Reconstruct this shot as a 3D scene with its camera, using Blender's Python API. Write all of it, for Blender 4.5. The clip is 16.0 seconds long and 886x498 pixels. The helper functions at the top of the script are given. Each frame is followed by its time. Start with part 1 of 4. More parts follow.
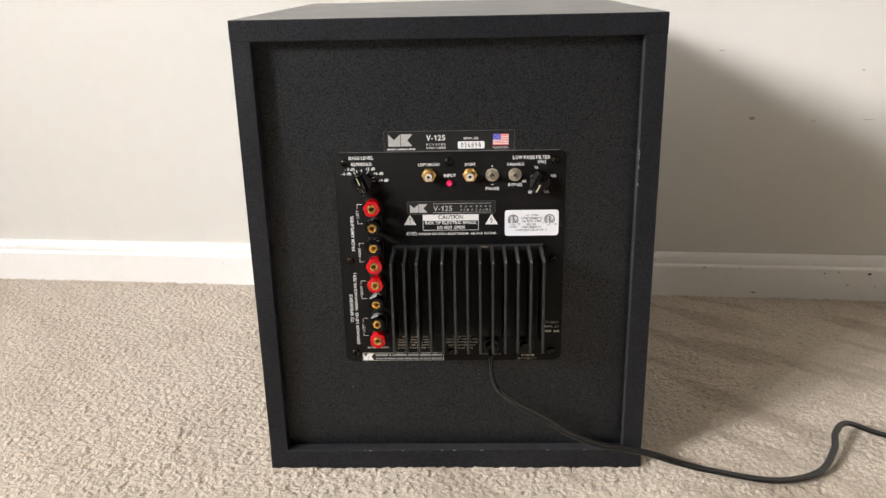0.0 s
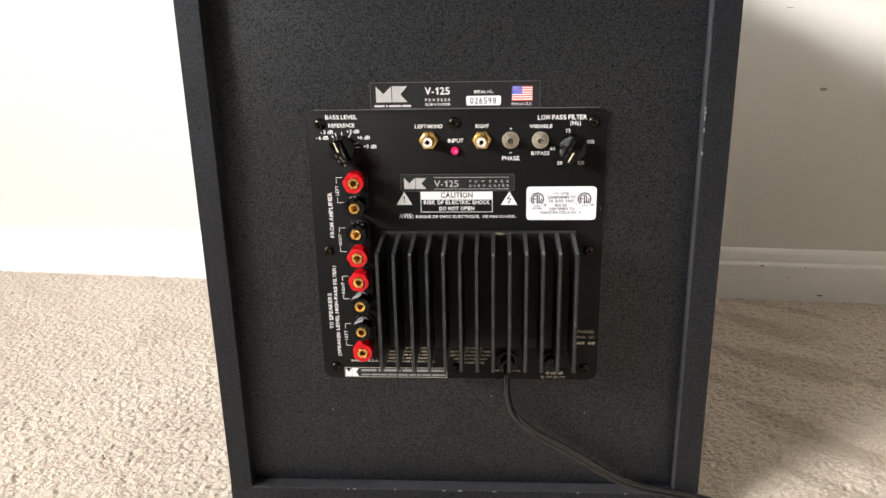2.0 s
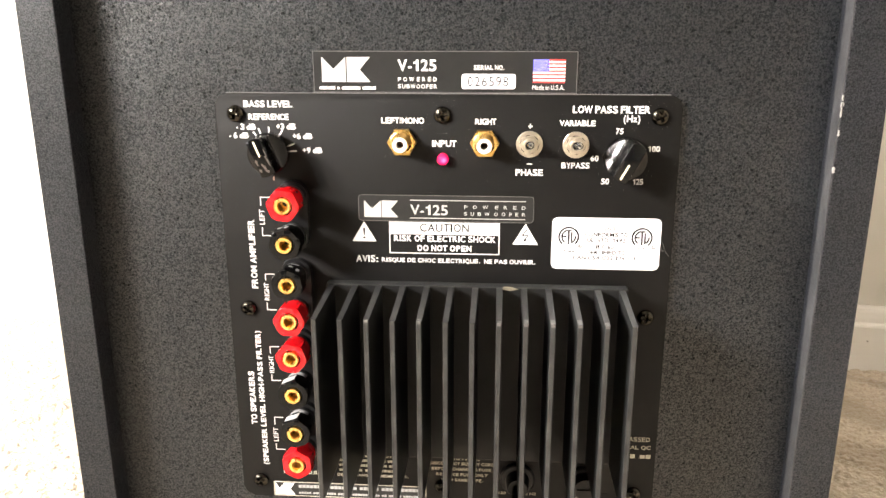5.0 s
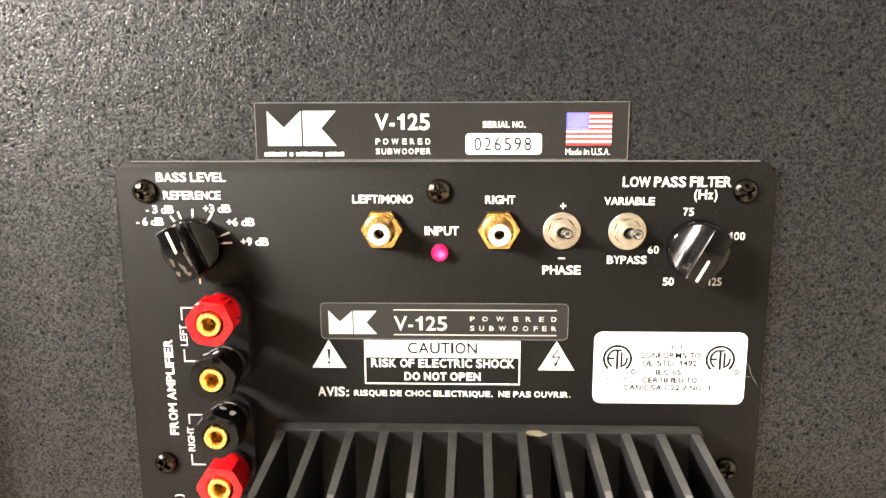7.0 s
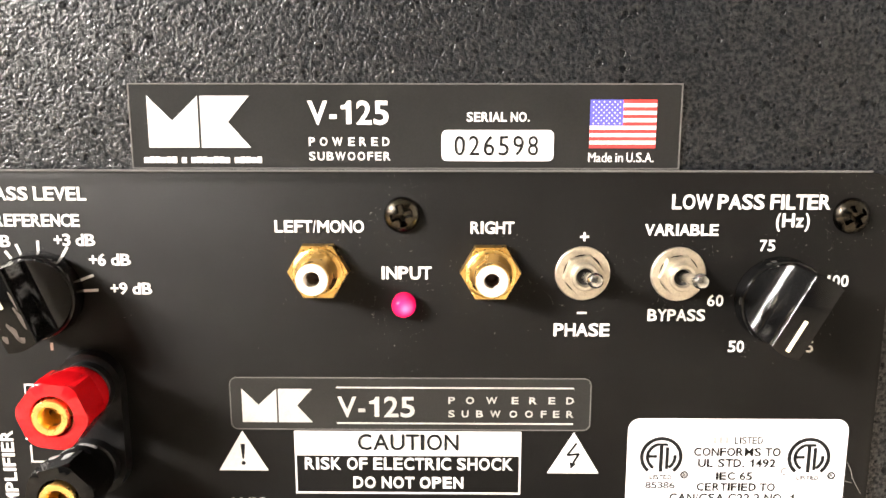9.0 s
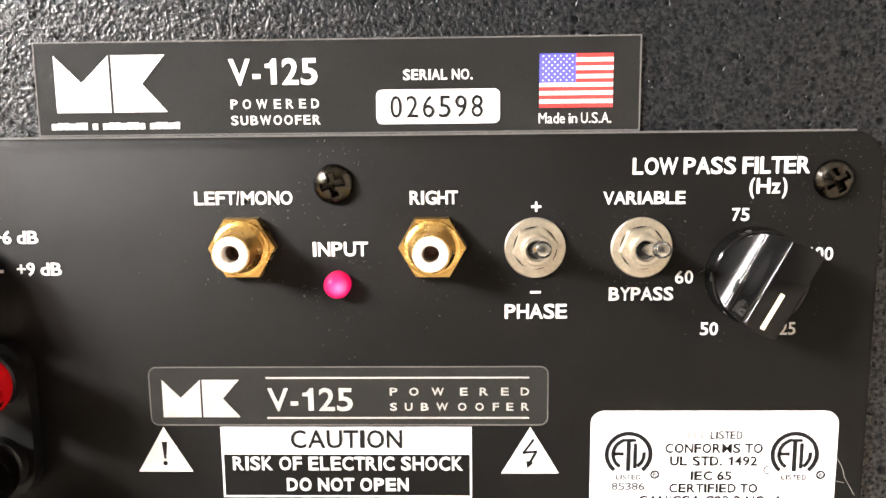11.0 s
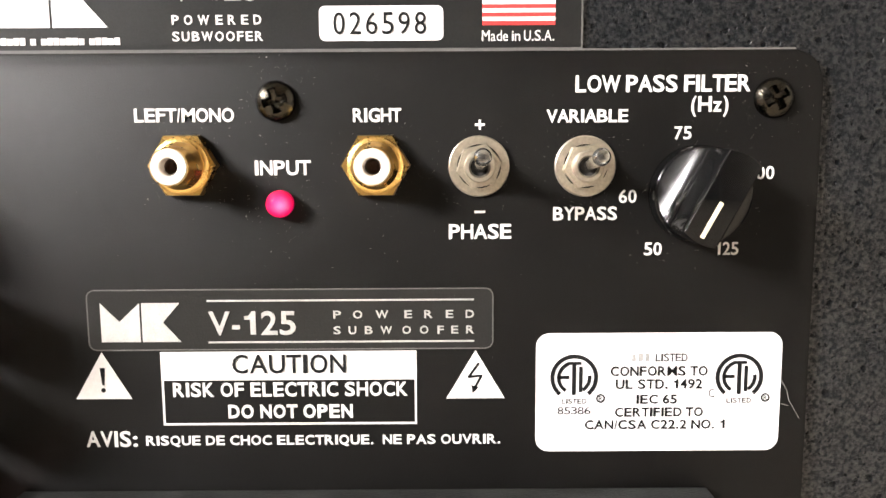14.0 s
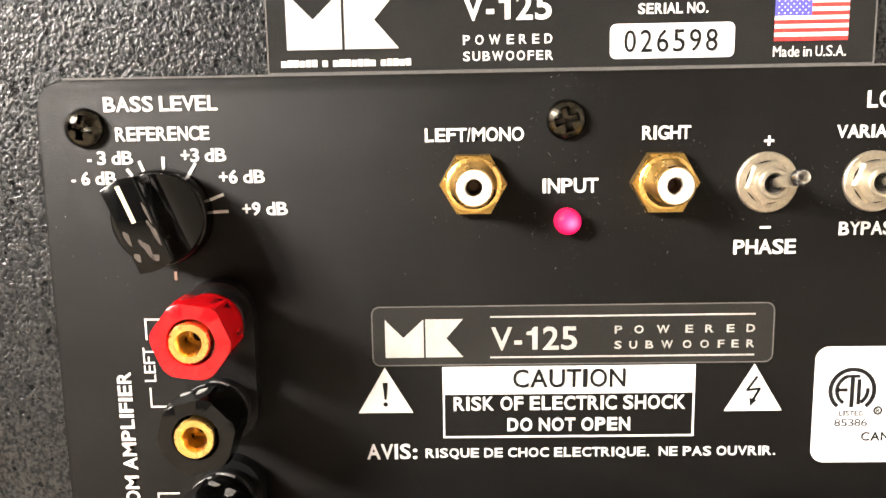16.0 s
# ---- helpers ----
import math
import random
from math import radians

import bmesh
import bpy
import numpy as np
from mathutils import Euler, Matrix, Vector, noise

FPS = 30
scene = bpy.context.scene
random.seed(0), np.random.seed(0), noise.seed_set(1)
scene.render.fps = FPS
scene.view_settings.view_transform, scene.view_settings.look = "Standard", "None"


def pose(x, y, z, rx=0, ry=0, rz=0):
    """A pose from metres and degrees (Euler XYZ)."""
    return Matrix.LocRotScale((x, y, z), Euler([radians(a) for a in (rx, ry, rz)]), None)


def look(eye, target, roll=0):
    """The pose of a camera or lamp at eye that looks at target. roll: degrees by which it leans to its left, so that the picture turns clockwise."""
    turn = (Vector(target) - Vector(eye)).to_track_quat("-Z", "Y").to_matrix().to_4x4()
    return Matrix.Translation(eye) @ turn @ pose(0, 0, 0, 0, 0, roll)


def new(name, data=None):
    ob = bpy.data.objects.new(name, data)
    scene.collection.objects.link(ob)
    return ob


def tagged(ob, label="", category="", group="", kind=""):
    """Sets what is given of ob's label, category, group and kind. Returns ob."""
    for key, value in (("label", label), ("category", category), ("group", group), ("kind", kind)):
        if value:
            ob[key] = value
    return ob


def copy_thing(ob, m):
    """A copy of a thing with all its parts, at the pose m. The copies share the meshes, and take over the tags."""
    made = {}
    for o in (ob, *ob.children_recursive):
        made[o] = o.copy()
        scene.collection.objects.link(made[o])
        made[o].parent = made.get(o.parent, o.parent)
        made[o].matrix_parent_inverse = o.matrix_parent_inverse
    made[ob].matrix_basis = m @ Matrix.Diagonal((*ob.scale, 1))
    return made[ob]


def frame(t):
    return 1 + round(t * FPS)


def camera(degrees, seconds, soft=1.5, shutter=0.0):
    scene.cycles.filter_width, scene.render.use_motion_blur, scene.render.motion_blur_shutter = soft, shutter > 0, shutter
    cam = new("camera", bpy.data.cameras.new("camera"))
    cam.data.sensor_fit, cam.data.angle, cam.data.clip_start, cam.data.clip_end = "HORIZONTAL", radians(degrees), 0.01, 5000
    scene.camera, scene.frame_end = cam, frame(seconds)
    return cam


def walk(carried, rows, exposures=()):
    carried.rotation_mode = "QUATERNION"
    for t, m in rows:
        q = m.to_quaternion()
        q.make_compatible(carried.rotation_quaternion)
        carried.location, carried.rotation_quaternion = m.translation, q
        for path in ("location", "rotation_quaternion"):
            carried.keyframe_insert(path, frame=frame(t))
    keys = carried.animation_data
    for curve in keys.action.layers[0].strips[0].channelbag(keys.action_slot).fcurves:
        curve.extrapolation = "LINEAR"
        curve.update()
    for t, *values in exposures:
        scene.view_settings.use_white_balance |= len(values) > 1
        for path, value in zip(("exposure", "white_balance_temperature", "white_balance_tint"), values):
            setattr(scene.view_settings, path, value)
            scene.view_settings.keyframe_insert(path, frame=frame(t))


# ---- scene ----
cam = camera(56.80, 16.0)
PATH = [
    (0, (0.0167, -0.7507, 0.4866), (-0.0456, 1.1444, -0.1495), -1.25),
    (0.5, (0.0221, -0.7136, 0.4747), (-0.0582, 1.1844, -0.1507), -1.74),
    (1, (0.0298, -0.6716, 0.4540), (-0.0603, 1.2236, -0.1785), -1.75),
    (1.5, (0.0298, -0.6273, 0.4373), (-0.0771, 1.2639, -0.2045), -1.49),
    (2, (0.0276, -0.5864, 0.4231), (-0.0964, 1.3042, -0.2171), -1.22),
    (2.5, (0.0246, -0.5557, 0.4134), (-0.0992, 1.3382, -0.2171), -0.93),
    (3, (0.0269, -0.5276, 0.4024), (-0.1007, 1.3677, -0.2233), -0.81),
    (5.5, (0.0264, -0.3495, 0.3605), (-0.1051, 1.5788, -0.1537), 0.21),
    (6, (0.0251, -0.3246, 0.3567), (-0.0842, 1.6189, -0.1024), 0.36),
    (6.5, (0.0165, -0.2964, 0.3613), (-0.0767, 1.6569, -0.0582), 0.01),
    (7, (0.0104, -0.2664, 0.3575), (-0.0626, 1.6890, -0.0560), -0.28),
    (7.5, (0.0046, -0.2382, 0.3602), (-0.0198, 1.7266, 0.0121), -0.33),
    (8, (0.0073, -0.2145, 0.3538), (0.0066, 1.7410, -0.0247), 0.29),
    (10.5, (0.0163, -0.1614, 0.3411), (-0.0471, 1.8087, 0.0027), -0.47),
    (11, (0.0258, -0.1645, 0.3331), (-0.0321, 1.8104, 0.0221), -0.63),
    (11.5, (0.0318, -0.1681, 0.3331), (-0.0186, 1.8074, 0.0252), -0.64),
    (12, (0.0331, -0.1672, 0.3271), (-0.0136, 1.8103, 0.0317), -0.75),
    (12.5, (0.0321, -0.1674, 0.3145), (0.0080, 1.8117, 0.0274), -0.39),
    (13, (0.0331, -0.1664, 0.3135), (0.0140, 1.8154, 0.0454), -0.27),
    (13.5, (0.0327, -0.1661, 0.3155), (0.0190, 1.8177, 0.0615), -0.22),
    (14, (0.0323, -0.1662, 0.3127), (0.0320, 1.8163, 0.0488), -0.35),
    (14.5, (0.0241, -0.1659, 0.3148), (0.0345, 1.8142, 0.0336), -0.54),
    (15, (0.0093, -0.1658, 0.3159), (0.0222, 1.8116, 0.0165), -0.42),
    (15.5, (-0.0075, -0.1654, 0.3195), (-0.0212, 1.8089, -0.0001), -0.61),
    (16, (-0.0226, -0.1672, 0.3213), (-0.0640, 1.8073, 0.0059), -0.99),
]
EXPOSURES = [(0.0, -0.43, 6450, 10), (1.5, -0.13, 6450, 10), (3.0, 0.34, 6400, 10), (5.5, 1.3, 7120, 10), (7.0, 1.36, 7300, 10), (8.0, 1.2, 7200, 10), (10.5, 1.03, 6800, 10), (12.0, 0.85, 6660, 10), (12.5, 0.7, 6650, 10), (14.5, 0.82, 6720, 10), (16.0, 0.97, 7240, 10)]
walk(cam, [(t, look(eye, target, roll)) for t, eye, target, roll in PATH], EXPOSURES)

# ---- light ----
world = bpy.data.worlds.new("sky")
scene.world = world
world.use_nodes = True
sky = world.node_tree.nodes.new("ShaderNodeTexSky")
sky.sky_type, sky.sun_disc, sky.sun_elevation, sky.sun_rotation = "NISHITA", False, radians(35), radians(250)
world.node_tree.links.new(sky.outputs[0], world.node_tree.nodes["Background"].inputs[0])
world.node_tree.nodes["Background"].inputs[1].default_value = 0.1

ROOM = pose(0, 0.508, 0, 0, 0, -5.5)      # the back wall's face is the plane y = 0 of the room
LEFT, RIGHT, FRONT, CEIL = -2.76, 1.85, -5.0, 2.44
# windows in the left wall: centre along the wall, centre height, width, height, power, colour
WINDOWS = ((-2.78, 1.86, 1.35, 0.82, 101.0), (-0.95, 1.90, 0.8, 0.64, 25.0))
for y, z, w, h, power in WINDOWS:
    lamp = bpy.data.lights.new("window_daylight", "AREA")
    lamp.shape, lamp.size, lamp.size_y, lamp.energy, lamp.color = "RECTANGLE", w * 1.2, h * 1.2, power, (1.03, 1.0, 1.0)
    lamp.spread = radians(68)
    lamp_ob = new("window_daylight", lamp)
    lamp_ob.matrix_world = look(ROOM @ Vector((LEFT - 0.40, y + 0.14 * (y + 0.35), z + 0.13)), (0.15, 0.2, 0.3))


# ---- materials ----
def material(name, colour, rough=0.5, metal=0.0, second=None, scale=200.0, fine=900.0, amount=0.5, bump=0.0, bump_scale=800.0, rough_var=0.0, coat=0.0, gloss=0.5, dust=0.0):
    """A surface whose colour runs between two tones at two scales, with fine relief."""
    m = bpy.data.materials.new(name)
    m.use_nodes = True
    nt = m.node_tree
    n, l = nt.nodes, nt.links
    b = n["Principled BSDF"]
    co = n.new("ShaderNodeTexCoord")
    second = second or tuple(c * 0.7 for c in colour)
    broad, small = n.new("ShaderNodeTexNoise"), n.new("ShaderNodeTexNoise")
    for tex, s in ((broad, scale), (small, fine)):
        tex.inputs["Scale"].default_value, tex.inputs["Detail"].default_value = s, 4.0
        l.new(co.outputs["Object"], tex.inputs["Vector"])
    add = n.new("ShaderNodeMath")
    add.operation = "MULTIPLY_ADD"
    add.inputs[1].default_value, add.inputs[2].default_value = 0.5, 0.0
    l.new(small.outputs["Fac"], add.inputs[0])
    add2 = n.new("ShaderNodeMath")
    add2.operation = "MULTIPLY_ADD"
    add2.inputs[1].default_value = 0.5
    l.new(broad.outputs["Fac"], add2.inputs[0])
    l.new(add.outputs[0], add2.inputs[2])
    ramp = n.new("ShaderNodeMapRange")
    ramp.inputs["From Min"].default_value, ramp.inputs["From Max"].default_value = 0.32, 0.68
    ramp.inputs["To Min"].default_value, ramp.inputs["To Max"].default_value = 0.0, amount
    l.new(add2.outputs[0], ramp.inputs["Value"])
    mix = n.new("ShaderNodeMix")
    mix.data_type = "RGBA"
    mix.inputs[6].default_value, mix.inputs[7].default_value = (*colour, 1), (*second, 1)
    l.new(ramp.outputs[0], mix.inputs[0])
    l.new(mix.outputs[2], b.inputs["Base Color"])
    b.inputs["Metallic"].default_value, b.inputs["Roughness"].default_value = metal, rough
    b.inputs["Coat Weight"].default_value, b.inputs["Specular IOR Level"].default_value = coat, gloss
    if dust:
        spots, cut, over = n.new("ShaderNodeTexNoise"), n.new("ShaderNodeMapRange"), n.new("ShaderNodeMix")
        spots.inputs["Scale"].default_value, spots.inputs["Detail"].default_value, spots.inputs["Roughness"].default_value = 700, 6.0, 0.75
        cut.inputs["From Min"].default_value, cut.inputs["From Max"].default_value, cut.inputs["To Max"].default_value = dust, dust + 0.05, 0.8
        over.data_type = "RGBA"
        over.inputs[7].default_value = (0.22, 0.21, 0.2, 1)
        l.new(co.outputs["Object"], spots.inputs["Vector"])
        l.new(spots.outputs["Fac"], cut.inputs["Value"])
        l.new(cut.outputs[0], over.inputs[0])
        l.new(mix.outputs[2], over.inputs[6])
        l.new(over.outputs[2], b.inputs["Base Color"])
    if rough_var:
        rr = n.new("ShaderNodeMapRange")
        rr.inputs["To Min"].default_value, rr.inputs["To Max"].default_value = max(rough - rough_var, 0.03), rough + rough_var
        l.new(broad.outputs["Fac"], rr.inputs["Value"])
        l.new(rr.outputs[0], b.inputs["Roughness"])
    if bump:
        bt, bn = n.new("ShaderNodeTexNoise"), n.new("ShaderNodeBump")
        bt.inputs["Scale"].default_value, bt.inputs["Detail"].default_value = bump_scale, 5.0
        bn.inputs["Strength"].default_value, bn.inputs["Distance"].default_value = bump, 0.0006
        l.new(co.outputs["Object"], bt.inputs["Vector"])
        l.new(bt.outputs["Fac"], bn.inputs["Height"])
        l.new(bn.outputs[0], b.inputs["Normal"])
    return m


def pitted(name, base, pit, rough, pits, lift, glint):
    """Black textured paint with dark pits and tiny raised grains."""
    m = material(name, base, rough, second=tuple(c * 1.5 for c in base), scale=60, fine=1700, amount=1.0, gloss=0.42)
    n, l = m.node_tree.nodes, m.node_tree.links
    b, co = n["Principled BSDF"], next(x for x in n if x.type == "TEX_COORD")
    old = b.inputs["Base Color"].links[0].from_socket
    # round pits of mixed size, and a scatter of finer ones
    warp, bend = n.new("ShaderNodeTexNoise"), n.new("ShaderNodeMix")
    warp.inputs["Scale"].default_value = 900
    bend.data_type, bend.blend_type = "RGBA", "LINEAR_LIGHT"
    bend.inputs[0].default_value = 0.0006
    l.new(co.outputs["Object"], warp.inputs["Vector"])
    l.new(co.outputs["Object"], bend.inputs[6])
    l.new(warp.outputs["Color"], bend.inputs[7])
    holes = []
    for size, reach in ((380, pits), (700, pits)):
        cell, rgb, wide, edge = n.new("ShaderNodeTexVoronoi"), n.new("ShaderNodeSeparateColor"), n.new("ShaderNodeMapRange"), n.new("ShaderNodeMapRange")
        cell.inputs["Scale"].default_value = size
        l.new(bend.outputs[2], cell.inputs["Vector"])
        l.new(cell.outputs["Color"], rgb.inputs[0])
        wide.inputs["From Min"].default_value, wide.inputs["To Min"].default_value, wide.inputs["To Max"].default_value = 0.12, -0.05, reach
        wide.clamp = False
        l.new(rgb.outputs[0], wide.inputs["Value"])
        take = n.new("ShaderNodeMath")
        take.operation = "SUBTRACT"
        l.new(wide.outputs[0], take.inputs[0])
        l.new(cell.outputs["Distance"], take.inputs[1])
        edge.inputs["From Min"].default_value, edge.inputs["From Max"].default_value = -0.03, 0.05
        l.new(take.outputs[0], edge.inputs["Value"])
        holes.append(edge.outputs[0])
    hole = n.new("ShaderNodeMath")
    hole.operation = "MAXIMUM"
    l.new(holes[0], hole.inputs[0])
    l.new(holes[1], hole.inputs[1])
    shallow = n.new("ShaderNodeMath")
    shallow.operation, shallow.inputs[1].default_value = "MULTIPLY", 0.7
    l.new(hole.outputs[0], shallow.inputs[0])
    hole = shallow
    mix = n.new("ShaderNodeMix")
    mix.data_type = "RGBA"
    mix.inputs[7].default_value = (*pit, 1)
    l.new(old, mix.inputs[6])
    l.new(hole.outputs[0], mix.inputs[0])
    l.new(mix.outputs[2], b.inputs["Base Color"])
    grain = n.new("ShaderNodeTexNoise")
    grain.inputs["Scale"].default_value, grain.inputs["Detail"].default_value = 1300, 2.0
    l.new(co.outputs["Object"], grain.inputs["Vector"])
    high = n.new("ShaderNodeMath")
    high.operation = "SUBTRACT"
    l.new(grain.outputs["Fac"], high.inputs[0])
    l.new(hole.outputs[0], high.inputs[1])
    shine, dull = n.new("ShaderNodeMapRange"), n.new("ShaderNodeMath")
    shine.inputs["From Min"].default_value, shine.inputs["From Max"].default_value = 0.36, 0.66
    shine.inputs["To Min"].default_value, shine.inputs["To Max"].default_value = glint * 0.25, glint
    l.new(grain.outputs["Fac"], shine.inputs["Value"])
    keep = n.new("ShaderNodeMath")
    keep.operation, dull.operation = "SUBTRACT", "MULTIPLY"
    keep.inputs[0].default_value = 1.0
    l.new(hole.outputs[0], keep.inputs[1])
    l.new(keep.outputs[0], dull.inputs[0])
    l.new(shine.outputs[0], dull.inputs[1])
    l.new(dull.outputs[0], b.inputs["Specular IOR Level"])
    bn = n.new("ShaderNodeBump")
    bn.inputs["Strength"].default_value, bn.inputs["Distance"].default_value = lift, 0.0008
    l.new(high.outputs[0], bn.inputs["Height"])
    l.new(bn.outputs[0], b.inputs["Normal"])
    return m


M_BOARD = pitted("textured_black_paint", (0.0033, 0.0041, 0.0055), (0.0016, 0.0017, 0.0020), 0.35, 0.32, 0.5, 0.8)
M_RIM = pitted("black_paint_rim", (0.0052, 0.006, 0.008), (0.0025, 0.0025, 0.0035), 0.45, 0.22, 0.35, 0.55)
# rubbed paint made paler so that it also carries the caught light
M_RUB_LIT = material("rubbed_lit_grey_paint", (0.013, 0.0135, 0.015), 0.5, second=(0.045, 0.045, 0.048), scale=90, fine=900, amount=0.9, bump=0.3, bump_scale=900)
M_TOP = material("smooth_black_top", (0.02, 0.02, 0.02), 0.3, second=(0.035, 0.034, 0.033), scale=25, fine=400, amount=0.8, rough_var=0.06)
M_PANEL = material("black_panel_paint", (0.0030, 0.0027, 0.0025), 0.5, second=(0.0050, 0.0046, 0.0043), scale=40, fine=2500, amount=0.9, bump=0.12, bump_scale=3000, rough_var=0.06, gloss=0.16, dust=0.70)
M_SINK = material("black_anodised_aluminium", (0.0036, 0.0037, 0.0038), 0.45, 0.0, second=(0.011, 0.0111, 0.0112), scale=120, fine=1800, amount=0.8, gloss=0.27, bump=0.15, bump_scale=1500)
# lighter grey for fin edges: wear, plus caught light put into the colour
M_FIN_LIT = material("rubbed_lit_fin_edge", (0.046, 0.047, 0.046), 0.42, 0.3, second=(0.012, 0.012, 0.012), scale=160, fine=1500, amount=1.0, bump=0.2, bump_scale=1500)
M_WORN = material("worn_bare_edge", (0.22, 0.185, 0.13), 0.5, second=(0.05, 0.045, 0.035), scale=500, fine=1500, amount=0.9)
M_PRINT = material("white_print", (0.78, 0.77, 0.75), 0.55, second=(0.62, 0.61, 0.58), scale=900, fine=3000, amount=0.6)
M_PRINT_DIM = material("faded_print", (0.50, 0.47, 0.38), 0.6, second=(0.34, 0.32, 0.26), scale=900, fine=3000, amount=0.7)
M_BAR = material("fine_grey_print", (0.36, 0.36, 0.355), 0.55, second=(0.2, 0.2, 0.195), scale=900, fine=3000, amount=0.7)
M_TAPE = material("black_foil_label", (0.009, 0.009, 0.009), 0.36, second=(0.017, 0.017, 0.017), scale=80, fine=2500, amount=0.8, gloss=0.35, bump=0.1, bump_scale=2500)
M_EDGE = material("clear_label_edge", (0.12, 0.115, 0.11), 0.35, second=(0.08, 0.08, 0.08), scale=300, fine=1500, amount=0.8)
M_FOIL = material("silver_foil", (0.60, 0.60, 0.59), 0.36, 0.45, second=(0.40, 0.40, 0.395), scale=300, fine=3000, amount=0.7, bump=0.35, bump_scale=2600)
M_LABEL = material("white_paper_label", (0.82, 0.82, 0.83), 0.5, second=(0.74, 0.74, 0.76), scale=60, fine=1500, amount=0.5)
M_INK = material("black_ink", (0.006, 0.006, 0.007), 0.6, second=(0.014, 0.014, 0.014), scale=900, fine=3000, amount=0.6, gloss=0.15)
M_RED = material("red_print", (0.62, 0.03, 0.03), 0.5, second=(0.5, 0.05, 0.04), scale=900, fine=3000, amount=0.6)
M_BLUE = material("blue_print", (0.07, 0.07, 0.42), 0.5, second=(0.1, 0.1, 0.5), scale=900, fine=3000, amount=0.6)
M_GOLD = material("gold_plating", (0.92, 0.62, 0.22), 0.28, 1.0, second=(0.72, 0.43, 0.13), scale=300, fine=1500, amount=0.7, rough_var=0.08)
M_WHITE_PLASTIC = material("white_plastic", (0.66, 0.60, 0.53), 0.4, second=(0.56, 0.50, 0.43), scale=200, fine=1500, amount=0.5)
M_NICKEL = material("dull_nickel", (0.74, 0.68, 0.57), 0.33, 0.95, second=(0.48, 0.43, 0.35), scale=350, fine=1800, amount=0.9, bump=0.2, bump_scale=1600, rough_var=0.1)
M_CHROME = material("polished_steel", (0.84, 0.83, 0.80), 0.22, 1.0, second=(0.55, 0.54, 0.52), scale=400, fine=2000, amount=0.6)
M_SCREW = material("black_oxide_steel", (0.030, 0.029, 0.028), 0.18, 1.0, second=(0.07, 0.06, 0.042), scale=500, fine=1800, amount=0.7, bump=0.2, bump_scale=2000)
M_GLOSS = material("glossy_black_plastic", (0.0022, 0.0022, 0.0023), 0.10, second=(0.0045, 0.0044, 0.0043), scale=250, fine=1500, amount=0.6, rough_var=0.04, gloss=0.23)
M_SATIN = material("satin_black_plastic", (0.004, 0.004, 0.0043), 0.33, second=(0.009, 0.009, 0.009), scale=250, fine=1500, amount=0.8, bump=0.1, bump_scale=1500, gloss=0.25)
M_REDP = material("red_plastic", (0.50, 0.004, 0.008), 0.2, second=(0.40, 0.004, 0.007), scale=250, fine=1500, amount=0.8, rough_var=0.06)
M_CREAM = material("cream_paint_line", (0.80, 0.70, 0.48), 0.5, second=(0.65, 0.55, 0.36), scale=800, fine=2500, amount=0.7)
# near-black for hole floors; the shade inside is put into the colour
M_DARK = material("dark_hole", (0.006, 0.005, 0.004), 0.8, second=(0.015, 0.01, 0.008), scale=800, fine=2500)
M_BORE = material("brown_bore", (0.14, 0.07, 0.035), 0.5, second=(0.06, 0.03, 0.015), scale=800, fine=2500)
M_CORD = material("black_cord_vinyl", (0.003, 0.003, 0.0034), 0.25, second=(0.008, 0.008, 0.008), scale=150, fine=1200, amount=0.7, bump=0.1, bump_scale=900, gloss=0.7)
M_DUST = material("grey_dust", (0.30, 0.29, 0.27), 0.9, second=(0.2, 0.19, 0.18), scale=900, fine=2500)
M_WALL = material("warm_white_wall_paint", (0.665, 0.648, 0.598), 0.75, second=(0.625, 0.608, 0.557), scale=3, fine=40, amount=0.7, bump=0.15, bump_scale=220)
M_TRIM = material("white_gloss_trim", (0.86, 0.85, 0.825), 0.4, second=(0.80, 0.785, 0.75), scale=8, fine=90, amount=0.6, bump=0.1, bump_scale=120)
M_FAR = material("pale_wall_paint", (0.81, 0.76, 0.69), 0.8, second=(0.76, 0.71, 0.645), scale=3, fine=40, amount=0.7, bump=0.15, bump_scale=220)
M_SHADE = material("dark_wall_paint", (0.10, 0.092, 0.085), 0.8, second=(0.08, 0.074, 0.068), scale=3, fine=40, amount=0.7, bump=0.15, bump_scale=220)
M_SIDE = material("beige_wall_paint", (0.66, 0.62, 0.56), 0.8, second=(0.61, 0.57, 0.515), scale=3, fine=40, amount=0.7, bump=0.15, bump_scale=220)
M_CEIL = material("pale_ceiling_paint", (0.82, 0.81, 0.79), 0.85, second=(0.78, 0.77, 0.75), scale=4, fine=60, amount=0.6, bump=0.2, bump_scale=150)
M_CHIP = material("chipped_grey_mark", (0.16, 0.14, 0.12), 0.8, second=(0.07, 0.06, 0.05), scale=400, fine=1500)

M_LED = bpy.data.materials.new("lit_red_lens")
M_LED.use_nodes = True
_b = M_LED.node_tree.nodes["Principled BSDF"]
_b.inputs["Base Color"].default_value, _b.inputs["Roughness"].default_value = (0.75, 0.01, 0.05, 1), 0.12
_n, _l = M_LED.node_tree.nodes, M_LED.node_tree.links
_co, _mp, _gr, _rg = _n.new("ShaderNodeTexCoord"), _n.new("ShaderNodeMapping"), _n.new("ShaderNodeTexGradient"), _n.new("ShaderNodeMapRange")
_gr.gradient_type = "SPHERICAL"
_mp.inputs["Location"].default_value, _mp.inputs["Scale"].default_value = (-0.2, 1.15, 0.05), (400, 400, 400)
_rg.inputs["To Min"].default_value, _rg.inputs["To Max"].default_value = 0.22, 1.6
